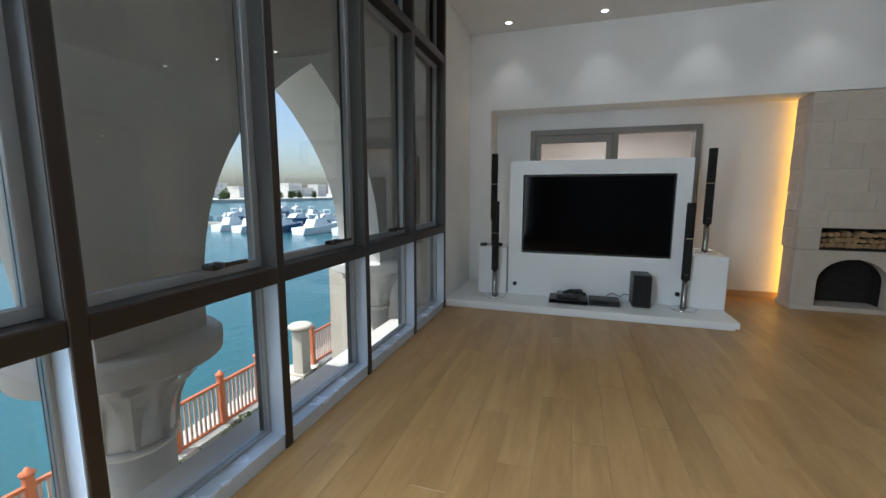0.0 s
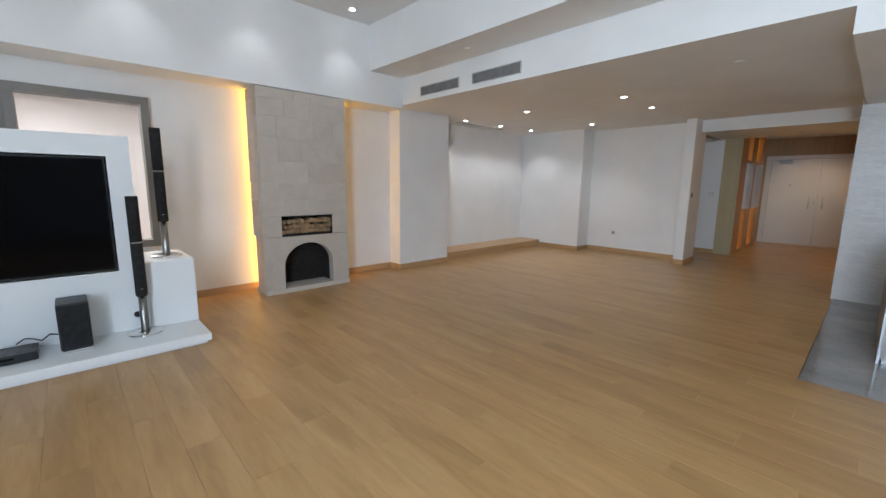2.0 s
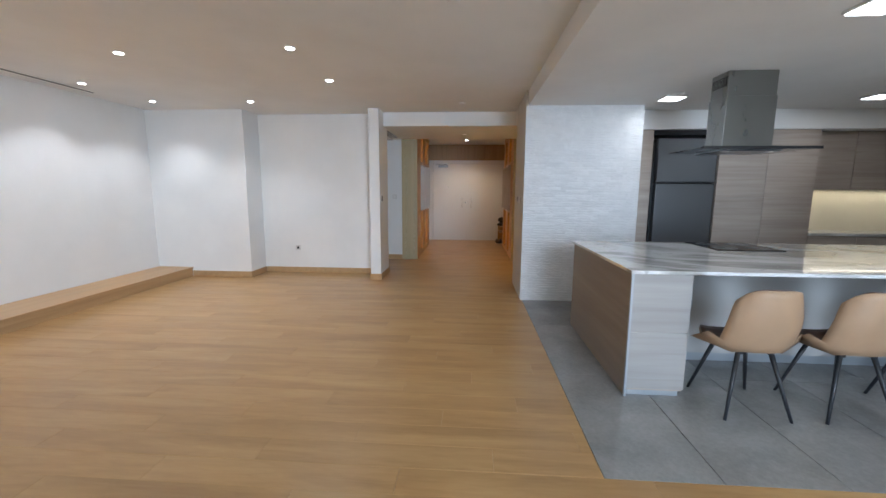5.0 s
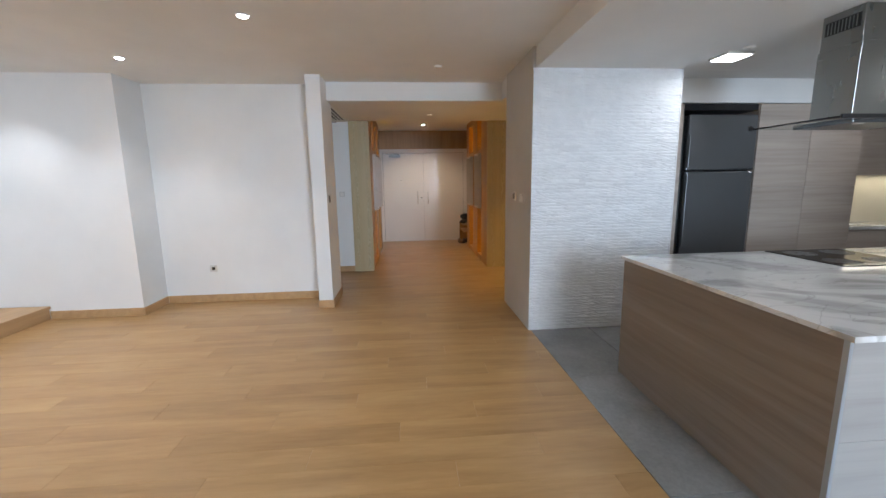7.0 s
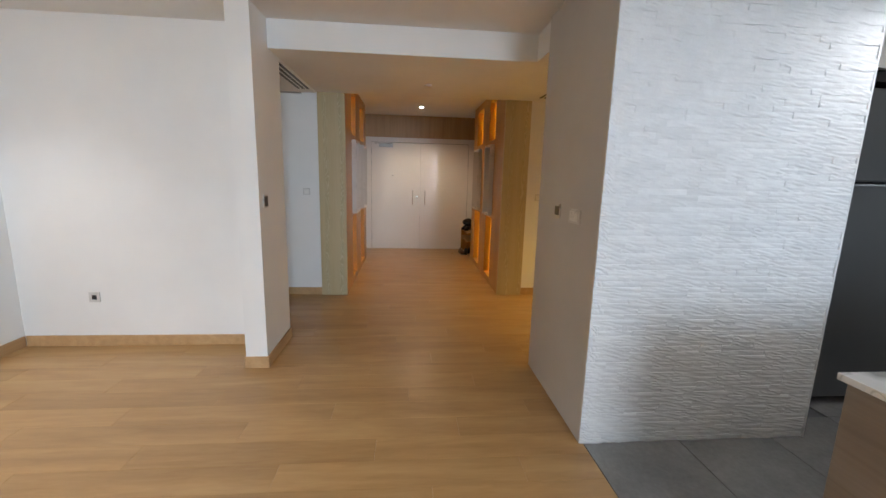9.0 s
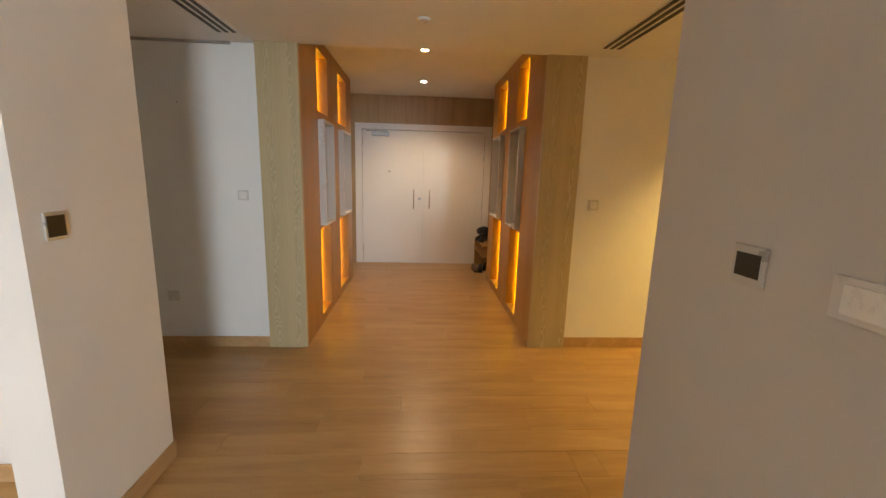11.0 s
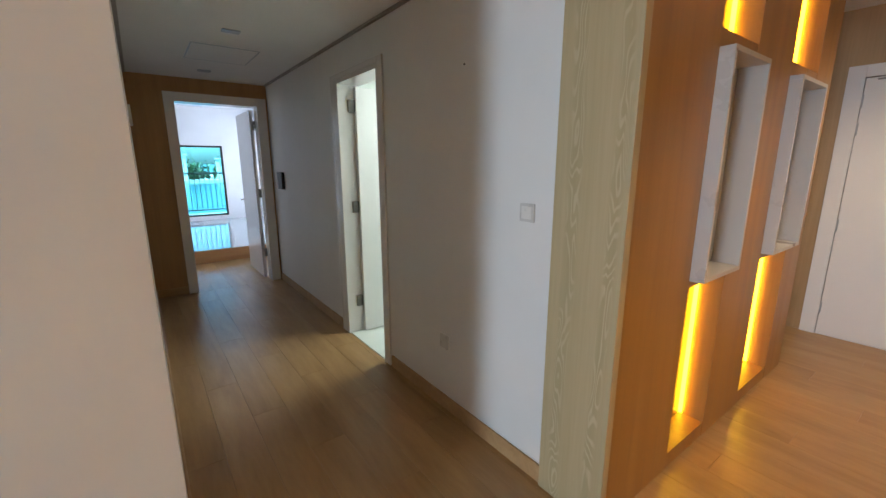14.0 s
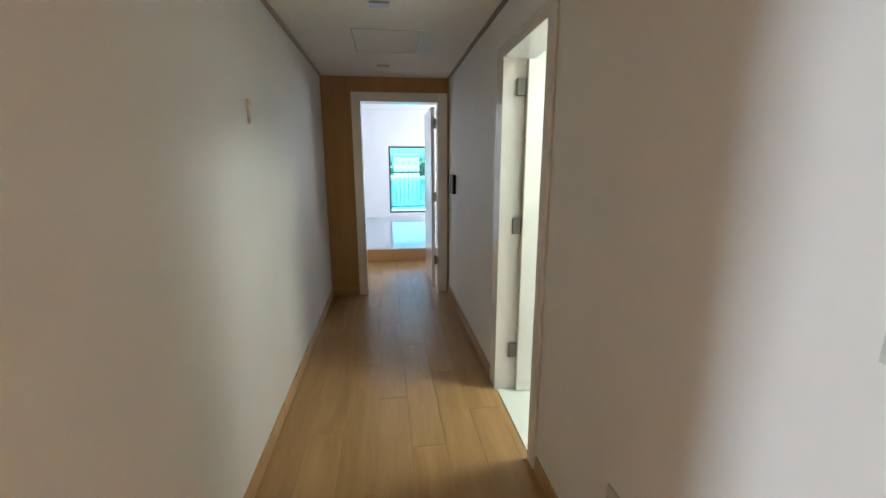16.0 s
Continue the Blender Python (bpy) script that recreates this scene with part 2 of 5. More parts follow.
def cathedral(name, yc):
    """Pale ash: straight faint grain with two columns of flame figure, nested contours of a slow field."""
    m, t, p = blank(name)
    c = t.nodes.new("ShaderNodeTexCoord")
    sep = t.nodes.new("ShaderNodeSeparateXYZ")
    t.links.new(c.outputs["Object"], sep.inputs[0])

    def op(kind, a, b=None):
        n = t.nodes.new("ShaderNodeMath")
        n.operation = kind
        for sock, v in zip(n.inputs, (a, b)):
            if hasattr(v, "is_output"):
                t.links.new(v, sock)
            elif v is not None:
                sock.default_value = v
        return n.outputs[0]
    stretch = coords(t, (1, 1, 0.04))
    fine = noise_tex(t, stretch, 70, 5, 0.6)
    broad = noise_tex(t, stretch, 9, 3, 0.5, 0.5)
    col = blend(t, 0.5, ramp(t, fine, (0.3, (0.42, 0.335, 0.185)), (0.7, (0.51, 0.42, 0.25))), ramp(t, broad, (0.3, (0.41, 0.325, 0.18)), (0.7, (0.52, 0.43, 0.26))))
    field = noise_tex(t, coords(t, (1, 1, 0.2)), 15.0, 1.2, 0.4, 0.25)
    sway = op("MULTIPLY", op("SUBTRACT", noise_tex(t, coords(t), 1.1, 1.0), 0.5), 0.10)
    lines = op("SINE", op("MULTIPLY", op("ADD", field, op("MULTIPLY", fine, 0.05)), 70.0))
    for y0, half in ((yc + 0.065, 0.036), (yc - 0.11, 0.028)):
        dy = op("DIVIDE", op("ABSOLUTE", op("ADD", op("SUBTRACT", sep.outputs[1], y0), sway)), half)
        mask = op("MULTIPLY", ramp(t, dy, (0.35, 0.5), (1.0, 0.0)), ramp(t, broad, (0.3, 0.55), (0.6, 1.0)))
        col = blend(t, mask, col, ramp(t, lines, (0.15, (0.37, 0.31, 0.175)), (0.85, (0.62, 0.55, 0.37))))
    t.links.new(col, p.inputs["Base Color"])
    p.inputs["Roughness"].default_value = 0.45
    bump(t, p, fine, 0.1, 0.002)
    return m


POSTWOOD, POSTWOOD_SOUTH = cathedral("pale ash veneer", 3.23), cathedral("pale ash veneer south", 0.94)
BROWNWOOD = wood("brown oak veneer", (0.34, 0.18, 0.068), (0.43, 0.24, 0.095), (0.49, 0.29, 0.13), along="z", rough=0.4, varied=0.04)
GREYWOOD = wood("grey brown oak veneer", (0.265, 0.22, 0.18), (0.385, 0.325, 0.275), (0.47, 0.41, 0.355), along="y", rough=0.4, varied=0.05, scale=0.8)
# Same oak, grain along x; the end face's shade is put into darker tones.
GREYWOOD_SHADED = wood("grey brown oak in shade", (0.165, 0.125, 0.095), (0.25, 0.20, 0.158), (0.33, 0.275, 0.225), along="x", rough=0.4, varied=0.05, scale=0.8)
MARBLE = marble("veined marble")
GLASS = glass("window glass", (0.87, 0.90, 0.91))
HOODGLASS = glass("hood glass", (0.72, 0.80, 0.80))
LAMP = glow("lit lamp lens", WARM_WHITE, 8.0)
PANEL = glow("lit ceiling panel", (1.0, 0.97, 0.92), 1.7)
LED = glow("amber led strip", AMBER, 3.4)
LEDH = glow("amber cabinet led strip", (1.0, 0.54, 0.003), 5.0)
SEATF = plain("tan leather", (0.40, 0.265, 0.16), 0.5, 0.0, 0.12, 9)
SEATD = plain("dark brown leather", (0.10, 0.05, 0.03), 0.45, 0.0, 0.15, 9)
LEG = plain("black powder coat", (0.02, 0.022, 0.026), 0.45)
SWITCH = plain("white switch plastic", (0.74, 0.73, 0.70), 0.3)
# Plate behind white rockers: its grey outline paints the shadow round the edge.
SWITCH_EDGE = plain("switch plastic with edge shade", (0.60, 0.59, 0.57), 0.3)
SWITCHG = plain("silver switch plastic", (0.50, 0.49, 0.47), 0.3, 0.3)
LOG = wood("cut log", (0.18, 0.105, 0.055), (0.31, 0.20, 0.10), (0.43, 0.29, 0.16), along="y", rough=0.8)
SOOT = plain("sooty firebrick", (0.016, 0.012, 0.010), 0.95)
GREYDOOR = paint("pale grey lacquer", (0.38, 0.37, 0.36), 0.25, 0.03, 0.05)
BATHW = paint("pale green white tile", (0.78, 0.82, 0.76), 0.2, 0.03, 0.05)

# ---- plan ----
HIGH, LOW, KIT, LOBBY, HALL = 3.72, 2.70, 2.515, 2.485, 2.74

# floors under the pieces
setting("floor", boxes([(-1.37, 5.06, -4.0, 6.80, -0.2, -0.012), (5.06, 9.98, 1.25, 7.20, -0.2, -0.012), (9.98, 11.54, -2.2, 7.87, -0.2, -0.012),
                        (9.50, 9.98, -2.2, 1.25, -0.2, -0.012), (11.54, 14.96, 0.5, 3.6, -0.2, -0.012), (10.0, 13.0, 7.87, 9.52, -0.2, -0.012)]), JOINT, "oak strip floor with dark joints")
setting("floor_kitchen", box(5.06, 9.34, -4.8, 1.25, -0.2, -0.012), GROUT, "grey grout bed under slate tiles")

# north side of the living room
REC = 6.80
wn_rows = [(-1.06, -0.52, REC, REC + 0.16, 0, 2.65), (1.80, 5.16, REC, REC + 0.16, 0, 2.65), (-0.52, 1.80, REC, REC + 0.16, 0, 0.72), (-0.52, 1.80, REC, REC + 0.16, 2.40, 2.65)]
setting("wall_north", boxes(wn_rows), WHITE, "white painted wall behind the television panel")
setting("wall_north_bulkhead", box(-1.52, 5.06, 6.30, 6.96, 2.65, HIGH), WHITE, "white bulkhead washed by downlights")
setting("wall_northwest_pier", box(-1.52, -1.06, 6.30, 6.96, 0, 2.65), WHITE)
setting("wall_west_end", box(-1.56, -1.37, 5.03, 6.30, 0, HIGH), WHITE)
setting("wall_pier", box(5.16, 6.28, 6.52, 7.36, 0, LOW), WHITE, "white pier between fireplace and alcove")
setting("wall_alcove", box(6.28, 9.5, 7.20, 7.36, 0, LOW), WHITE)
setting("wall_east_alcove", box(9.5, 10.14, 5.58, 7.36, 0, LOW), WHITE)
setting("wall_east", box(9.98, 10.14, 3.565, 5.58, 0, LOW), WHITE)
setting("wall_stub", box(9.51, 10.14, 3.40, 3.565, 0, LOW), WHITE)
setting("wall_corridor_west", box(9.98, 10.14, 7.36, 7.87, 0, LOW), WHITE)
setting("wall_south", box(-1.56, 4.9, -4.16, -4.0, 0, HIGH), WHITE)
setting("wall_south_kitchen", box(5.06, 9.46, -4.96, -4.8, 0, KIT), WHITE)
# Next wall west of the kitchen is unseen, added to limit daylight there.
setting("wall_kitchen_west", box(4.9, 5.06, -4.96, -1.35, 0, 3.10), WHITE)
setting("wall_kitchen_east", boxes([(9.30, 9.338, -4.8, -0.17, 0, KIT), (9.338, 9.46, -4.8, -2.362, 0, KIT), (8.48, 9.5, -0.17, 1.25, 0, LOW)]), WHITE)
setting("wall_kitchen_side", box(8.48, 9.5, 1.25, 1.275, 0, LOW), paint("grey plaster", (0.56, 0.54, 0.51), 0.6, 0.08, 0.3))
# ceilings
setting("ceiling_high", box(-1.56, 4.46, -4.16, 6.30, HIGH, HIGH + 0.15), CEIL)
setting("ceiling_beam", box(4.46, 5.20, -4.16, 6.96, 3.10, HIGH + 0.15), CEIL, "white stepped ceiling beam")
setting("ceiling_vent_face", boxes([(5.06, 5.20, 1.25, 6.96, LOW, 3.10), (5.06, 5.20, -4.8, 1.25, KIT, 3.10)]), CEIL)
setting("ceiling_low", boxes([(5.20, 9.86, 1.25, 7.36, LOW, LOW + 0.15), (9.86, 10.14, 3.40, 7.36, LOW, LOW + 0.15), (5.06, 5.2, 6.96, 7.36, LOW, LOW + 0.15)]), CEIL)
setting("ceiling_kitchen", box(5.20, 9.338, -4.96, 1.25, KIT, LOW), CEIL)
setting("ceiling_lobby", boxes([(9.86, 11.54, 1.25, 3.40, LOBBY, LOW + 0.1), (9.50, 11.54, -2.2, 1.25, LOBBY, LOW + 0.1), (10.14, 11.54, 3.40, 7.87, LOBBY - 0.01, LOW + 0.1)]), CEIL)
setting("ceiling_hall", box(11.54, 15.1, 0.4, 3.75, HALL, HALL + 0.1), CEIL)
# lobby and corridor walls
setting("wall_corridor_east", boxes([(11.54, 11.70, 3.39, 4.92, 0, LOW), (11.54, 11.70, 4.92, 5.70, 2.20, LOW), (11.54, 11.70, 5.70, 7.87, 0, LOW)]), WHITE, "white corridor wall with a door opening")
setting("wall_lobby_southeast", boxes([(11.54, 11.70, -0.42, 0.78, 0, LOW), (11.54, 11.70, -1.35, -0.42, 2.15, LOW), (11.54, 11.70, -2.2, -1.35, 0, LOW)]), WHITE)
setting("wall_lobby_southwest", box(9.34, 9.5, -2.2, -0.17, 0, LOW), WHITE)
setting("wall_lobby_south", box(9.34, 11.70, -2.36, -2.2, 0, LOW), WHITE)
setting("wall_hall_north", box(11.70, 15.1, 3.60, 3.76, 0, HALL), WHITE)
setting("wall_hall_south", box(11.70, 15.1, 0.40, 0.56, 0, HALL), WHITE)
setting("wall_hall_header", boxes([(11.54, 11.70, 0.78, 3.39, 2.535, HALL)]), CEIL)
DX = 14.96
setting("wall_hall_east", boxes([(DX, DX + 0.14, 3.17, 3.6, 0, HALL), (DX, DX + 0.14, 0.56, 0.94, 0, HALL), (DX, DX + 0.14, 0.94, 3.17, 2.30, HALL)]), wood("oak veneer over the door", (0.30, 0.18, 0.08), (0.40, 0.26, 0.12), (0.48, 0.32, 0.17), along="z", rough=0.4, varied=0.03), "oak veneered wall above the entrance doors")
setting("wall_hall_back", box(DX + 0.14, DX + 0.24, 0.4, 3.76, -0.2, HALL), WHITE)
setting("wall_corridor_end", boxes([(10.14, 10.46, 7.87, 8.02, 0, 2.47), (10.46, 11.54, 7.87, 8.02, 2.31, 2.47), (11.52, 11.70, 7.872, 8.02, 0, 2.47)]), BROWNWOOD, "brown oak veneered end wall")
# bathroom and bedroom beyond
setting("wall_bathroom", boxes([(11.70, 13.5, 4.5, 4.6, 0, 2.5), (11.70, 13.5, 6.4, 6.5, 0, 2.5), (13.5, 13.6, 4.5, 6.5, 0, 2.5), (11.70, 13.6, 4.5, 6.5, 2.5, 2.6)]), BATHW)
setting("floor_bathroom", box(11.545, 13.5, 4.6, 6.4, -0.2, 0.002), BATHW, "pale glossy bathroom floor")
BEDW = paint("white bedroom paint", (0.82, 0.82, 0.84), 0.5)
BY = 13.4
setting("wall_bedroom", boxes([(9.2, 9.35, 8.02, BY, 0, 2.8), (13.0, 13.15, 8.02, BY, 0, 2.8), (9.2, 10.14, 7.9, 8.02, 0, 2.8), (11.7, 13.15, 7.9, 8.02, 0, 2.8), (10.14, 11.7, 7.9, 8.02, 2.47, 2.8),
                               (9.2, 10.88, BY, BY + 0.15, 0, 2.8), (11.82, 13.15, BY, BY + 0.15, 0, 2.8), (10.88, 11.82, BY, BY + 0.15, 1.94, 2.8), (10.88, 11.82, BY, BY + 0.15, 0, 0.30), (9.2, 13.15, 7.9, BY + 0.15, 2.8, 2.9)]), BEDW, "white bedroom walls")
# The window's blue reflection is put into the floor tile's colour.
setting("floor_bedroom", box(9.35, 13.0, 9.52, BY, -0.2, 0.2), plain("glossy tile with window blue", (0.42, 0.46, 0.50), 0.06), "raised glossy bedroom floor tinted by the window's reflection")
setting("step_bedroom", box(9.35, 13.0, 9.49, 9.516, 0, 0.195), wood("orange oak riser", (0.50, 0.27, 0.11), (0.62, 0.36, 0.16), (0.68, 0.42, 0.2), along="x", varied=0.02), "oak riser of the raised floor")
# room behind the inner window
setting("wall_study", boxes([(-1.6, -1.5, 6.96, 10.0, 0, 2.8), (3.0, 3.1, 6.96, 10.0, 0, 2.8), (-1.6, 3.1, 10.0, 10.1, 0, 2.8), (-1.6, 3.1, 6.96, 10.1, 2.8, 2.9), (-1.6, 3.1, 6.97, 10.1, -0.2, 0.0)]), paint("pinkish cream paint", (0.80, 0.74, 0.70), 0.6))

# outdoors: water to the horizon, quay, garden strip
def water_mat():
    m, t, p = blank("sea water")
    v = coords(t, (1, 1, 1))
    a, b = noise_tex(t, v, 0.9, 4, 0.6, 0.5), noise_tex(t, v, 0.05, 3)
    t.links.new(blend(t, b, (0.012, 0.078, 0.095), (0.02, 0.112, 0.128)), p.inputs["Base Color"])
    p.inputs["Roughness"].default_value = 0.22
    bump(t, p, a, 0.35, 0.15)
    return m


setting("water", box(-2500, -6.9, -2500, 2500, -4.7, -4.5), water_mat(), "turquoise harbour water")
setting("ground", box(-7.0, 30, -60, 25, -4.6, -3.3), stone("pale quay paving", (0.33, 0.30, 0.25), (0.43, 0.39, 0.33), 1.5, 0.9, 0.2, 0.05), "pale paved quay below the windows")

# ---- window wall ----
BAYS = [-4.0, -3.02, -2.02, -1.02, -0.02, 1.04, 1.99, 2.97, 3.97, 4.97]
XF, XB = -1.37, -1.53


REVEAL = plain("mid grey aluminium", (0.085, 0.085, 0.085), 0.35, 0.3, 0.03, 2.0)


def window_bay(y0, y1, n):
    """One bay of the curtain wall: sill, two rails, three panes, a sash in the middle pane."""
    w = thing("window_%d" % n, (XB, y0, 0))
    tagged(w, "tall dark bronze window bay with clear glass", kind="structure")
    a, b = y0 + 0.030, y1 - 0.030
    part("window_sill", box(XB, XF + 0.004, a, b, 0.0, 0.09, 0.004), SILL, w, "pale grey aluminium sill")
    for ya, yb in ((a, a + 0.004), (b - 0.004, b)):
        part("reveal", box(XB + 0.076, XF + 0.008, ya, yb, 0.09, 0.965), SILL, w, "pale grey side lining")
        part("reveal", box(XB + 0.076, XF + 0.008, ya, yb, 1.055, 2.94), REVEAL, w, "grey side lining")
    part("rail", box(XB, XF + 0.012, a, b, 0.965, 1.055, 0.006), FRAME, w)
    part("rail", box(XB, XF + 0.012, a, b, 2.94, 3.03, 0.006), FRAME, w)
    part("rail", box(XB, XF, a, b, HIGH - 0.06, HIGH, 0.004), FRAME, w)
    for z0, z1, t in ((0.09, 0.965, 0.018), (1.055, 2.94, 0.045), (3.03, HIGH - 0.06, 0.018)):
        part("window_frame", boxes([(XB + 0.03, XB + 0.075, a, b, z0, z0 + t), (XB + 0.03, XB + 0.075, a, b, z1 - t, z1), (XB + 0.03, XB + 0.075, a, a + t, z0 + t, z1 - t),
                                    (XB + 0.03, XB + 0.075, b - t, b, z0 + t, z1 - t)], 0.003), ALU, w, "thin grey aluminium glazing frame")
        pane = part("pane", box(XB + 0.048, XB + 0.056, a + t, b - t, z0 + t, z1 - t), GLASS, w)
        pane.visible_shadow = False
    if n in (6, 7, 8):
        c = (a + b) / 2 + 0.1
        bm = box(XB + 0.075, XF - 0.02, c - 0.03, c + 0.03, 1.10, 1.13, 0.006)
        box(XF - 0.035, XF + 0.03, c - 0.012, c + 0.012, 1.115, 1.14, 0.004, bm=bm)
        box(XF + 0.012, XF + 0.032, c - 0.012, c + 0.13, 1.118, 1.138, 0.005, bm=bm)
        part("handle", bm, FRAME, w, "dark lever handle")


for n, (y0, y1) in enumerate(zip(BAYS, BAYS[1:])):
    window_bay(y0, y1, n + 1)
for y in BAYS:
    tagged(part("mullion_wall", boxes([(XB - 0.02, XF + 0.014, y - 0.030, y + 0.030, 0, HIGH)], 0.006), FRAME), "dark bronze window mullion", kind="structure")

# ---- daylight through the bays behind the walker ----
day = new("window_daylight", bpy.data.lights.new("window_daylight", "AREA"))
day.data.shape, day.data.size, day.data.size_y = "RECTANGLE", 1.6, 3.3
day.data.energy, day.data.color = 118.0, (0.80, 0.91, 1.0)
day.matrix_world = look((-1.22, -0.04, 1.95), (5.0, 1.1, 1.75))

# ---- arcade outside the window ----
COLS = [-9.9, -7.0, -4.1, -1.2, 1.72, 4.65, 7.50, 10.35]
AX0, AX1 = -2.48, -1.95
CREAM = stone("cream stone", (0.50, 0.45, 0.37), (0.63, 0.58, 0.49), 2.0, 0.9, 0.4, 0.05, 0.01)


def arch_wall(y0, y1):
    """A bay of the stone arcade with a pointed arch."""
    c, half, spring, top = (y0 + y1) / 2, (y1 - y0) / 2 - 0.30, 0.66, 2.50
    side = []
    for i in range(15):
        u = i / 14
        side.append((half * (1 - u ** 2.1), spring + (top - spring) * (u ** 0.80)))
    left = [(c - dx, z) for dx, z in side]
    right = [(c + dx, z) for dx, z in side[::-1][1:]]
    pts = [(y0, 0.66)] + left + right + [(y1, 0.66), (y1, 4.4), (y0, 4.4)]
    return prism(pts, "x", AX0, AX1)


for n, (y0, y1) in enumerate(zip(COLS, COLS[1:])):
    tagged(part("arcade_wall_%d" % (n + 1), arch_wall(y0, y1), FACADE), "sandstone arcade bay with a pointed arch", kind="structure")
tagged(part("arcade_ceiling", box(AX0, -1.56, -9.6, 10.35, 4.4, 4.6), FACADE), "stone soffit of the arcade", kind="structure")
# Unseen slab, added only to keep sun off the southern arches.
tagged(part("balcony_floor", box(AX0 - 1.5, AX0, -9.6, 1.5, 4.4, 4.6), FACADE), "unseen stone slab added to shade the first arches", kind="structure")
tagged(part("arcade_wall_low", box(-3.2, AX0 - 0.062, 5.20, 6.4, -3.3, 0.60), CREAM), "cream stone garden wall beside the arcade", kind="structure")
tagged(part("arcade_wall_end", box(AX0 - 0.06, -1.56, 5.20, 6.4, -3.3, 4.4), CREAM), "sandstone return wall beside the window", kind="structure")
tagged(part("facade_wall", boxes([(AX1 + 0.1, -1.56, -9.6, 5.0, -3.3, -0.02), (AX1 + 0.1, -1.56, -9.6, 5.0, HIGH, 4.4)]), FACADE), kind="structure")


def stone_column(y):
    t = thing("stone_column", (-2.215, y, -3.3), "round sandstone column with a carved capital under an arch", "column", "arcade columns")
    c = (-2.215, y, 0)
    part("shaft", lathe([(0.30, -3.3), (0.30, -3.0), (0.22, -2.95), (0.205, -2.9), (0.195, 0.03)], c, 36), FACADE, t)
    part("necking", lathe([(0.195, 0.03), (0.212, 0.036), (0.218, 0.055), (0.212, 0.075), (0.200, 0.08)], c, 36), FACADE, t)
    part("bell", lathe([(0.198, 0.08), (0.20, 0.20), (0.21, 0.29), (0.24, 0.38), (0.30, 0.45), (0.38, 0.50), (0.455, 0.525)], c, 36), FACADE, t)
    for i in range(8):
        a = 2 * math.pi * i / 8 + 0.2
        d = Vector((math.cos(a), math.sin(a), 0))
        s = Vector((-d.y, d.x, 0))
        bm = bmesh.new()
        rows = []
        for r, z, w in ((0.200, 0.085, 0.022), (0.205, 0.16, 0.03), (0.218, 0.25, 0.042), (0.255, 0.345, 0.060), (0.315, 0.425, 0.078), (0.37, 0.47, 0.088)):
            p = Vector(c) + d * r + Vector((0, 0, z))
            rows.append([bm.verts.new(p - s * w), bm.verts.new(p + d * 0.022 - Vector((0, 0, 0.01))), bm.verts.new(p + s * w)])
        for lo, hi in zip(rows, rows[1:]):
            for j in range(2):
                bm.faces.new((lo[j], lo[j + 1], hi[j + 1], hi[j]))
        bmesh.ops.solidify(bm, geom=bm.faces, thickness=0.015)
        part("leaf", bm, FACADE, t)
    part("abacus", lathe([(0.455, 0.525), (0.474, 0.532), (0.478, 0.536), (0.48, 0.54), (0.485, 0.63), (0.485, 0.636), (0.48, 0.642), (0.46, 0.66)], c, 40), FACADE, t)


for y in COLS[2:7]:
    stone_column(y)

# ---- quay ----
TERRA = plain("terracotta paint", (0.62, 0.17, 0.07), 0.5)
PALEROSE = plain("faded rose paint", (0.60, 0.42, 0.36), 0.6)


def quay_railing(y0, y1):
    t = thing("quay_railing", (-6.4, y0, -3.3), "terracotta painted metal railing along the quay", "railing", "quay railings")
    part("post", box(-6.45, -6.35, y0 - 0.05, y0 + 0.05, -3.3, -2.15, 0.012), TERRA, t)
    part("post_cap", lathe([(0.085, 0), (0.085, 0.03), (0.04, 0.06), (0.02, 0.10)], (-6.4, y0, -2.15), 12), TERRA, t)
    part("top_rail", box(-6.43, -6.37, y0 + 0.05, y1 - 0.05, -2.34, -2.28, 0.008), TERRA, t)
    part("bottom_rail", box(-6.425, -6.375, y0 + 0.05, y1 - 0.05, -3.16, -3.11, 0.006), TERRA, t)
    n = 9
    for i in range(n):
        y = y0 + 0.05 + (y1 - y0 - 0.1) * (i + 0.5) / n
        part("baluster", box(-6.412, -6.388, y - 0.022, y + 0.022, -3.11, -2.34), PALEROSE, t)


for i in range(16):
    if i != 11:
        quay_railing(-2.9 + i, -1.9 + i)
pil = thing("quay_pillar", (-6.3, 8.5, -3.3), "cream stone pillar with a flat cap on the quay", "pillar")
part("shaft", box(-6.45, -6.15, 8.33, 8.66, -3.3, -2.0, 0.02), CREAM, pil)
part("cap", lathe([(0.20, 0), (0.28, 0.05), (0.31, 0.10), (0.27, 0.15), (0.14, 0.19)], (-6.3, 8.5, -2.0), 20), CREAM, pil)
part("base", box(-6.5, -6.1, 8.29, 8.71, -3.3, -3.1, 0.02), CREAM, pil)
tagged(part("quay_kerb", box(-6.95, -6.2, -40, 40, -3.3, -3.17, 0.02), stone("white kerb stone", (0.55, 0.52, 0.46), (0.70, 0.67, 0.60), 2.0, 0.85, 0.2)), "pale raised kerb under the railing", kind="structure")


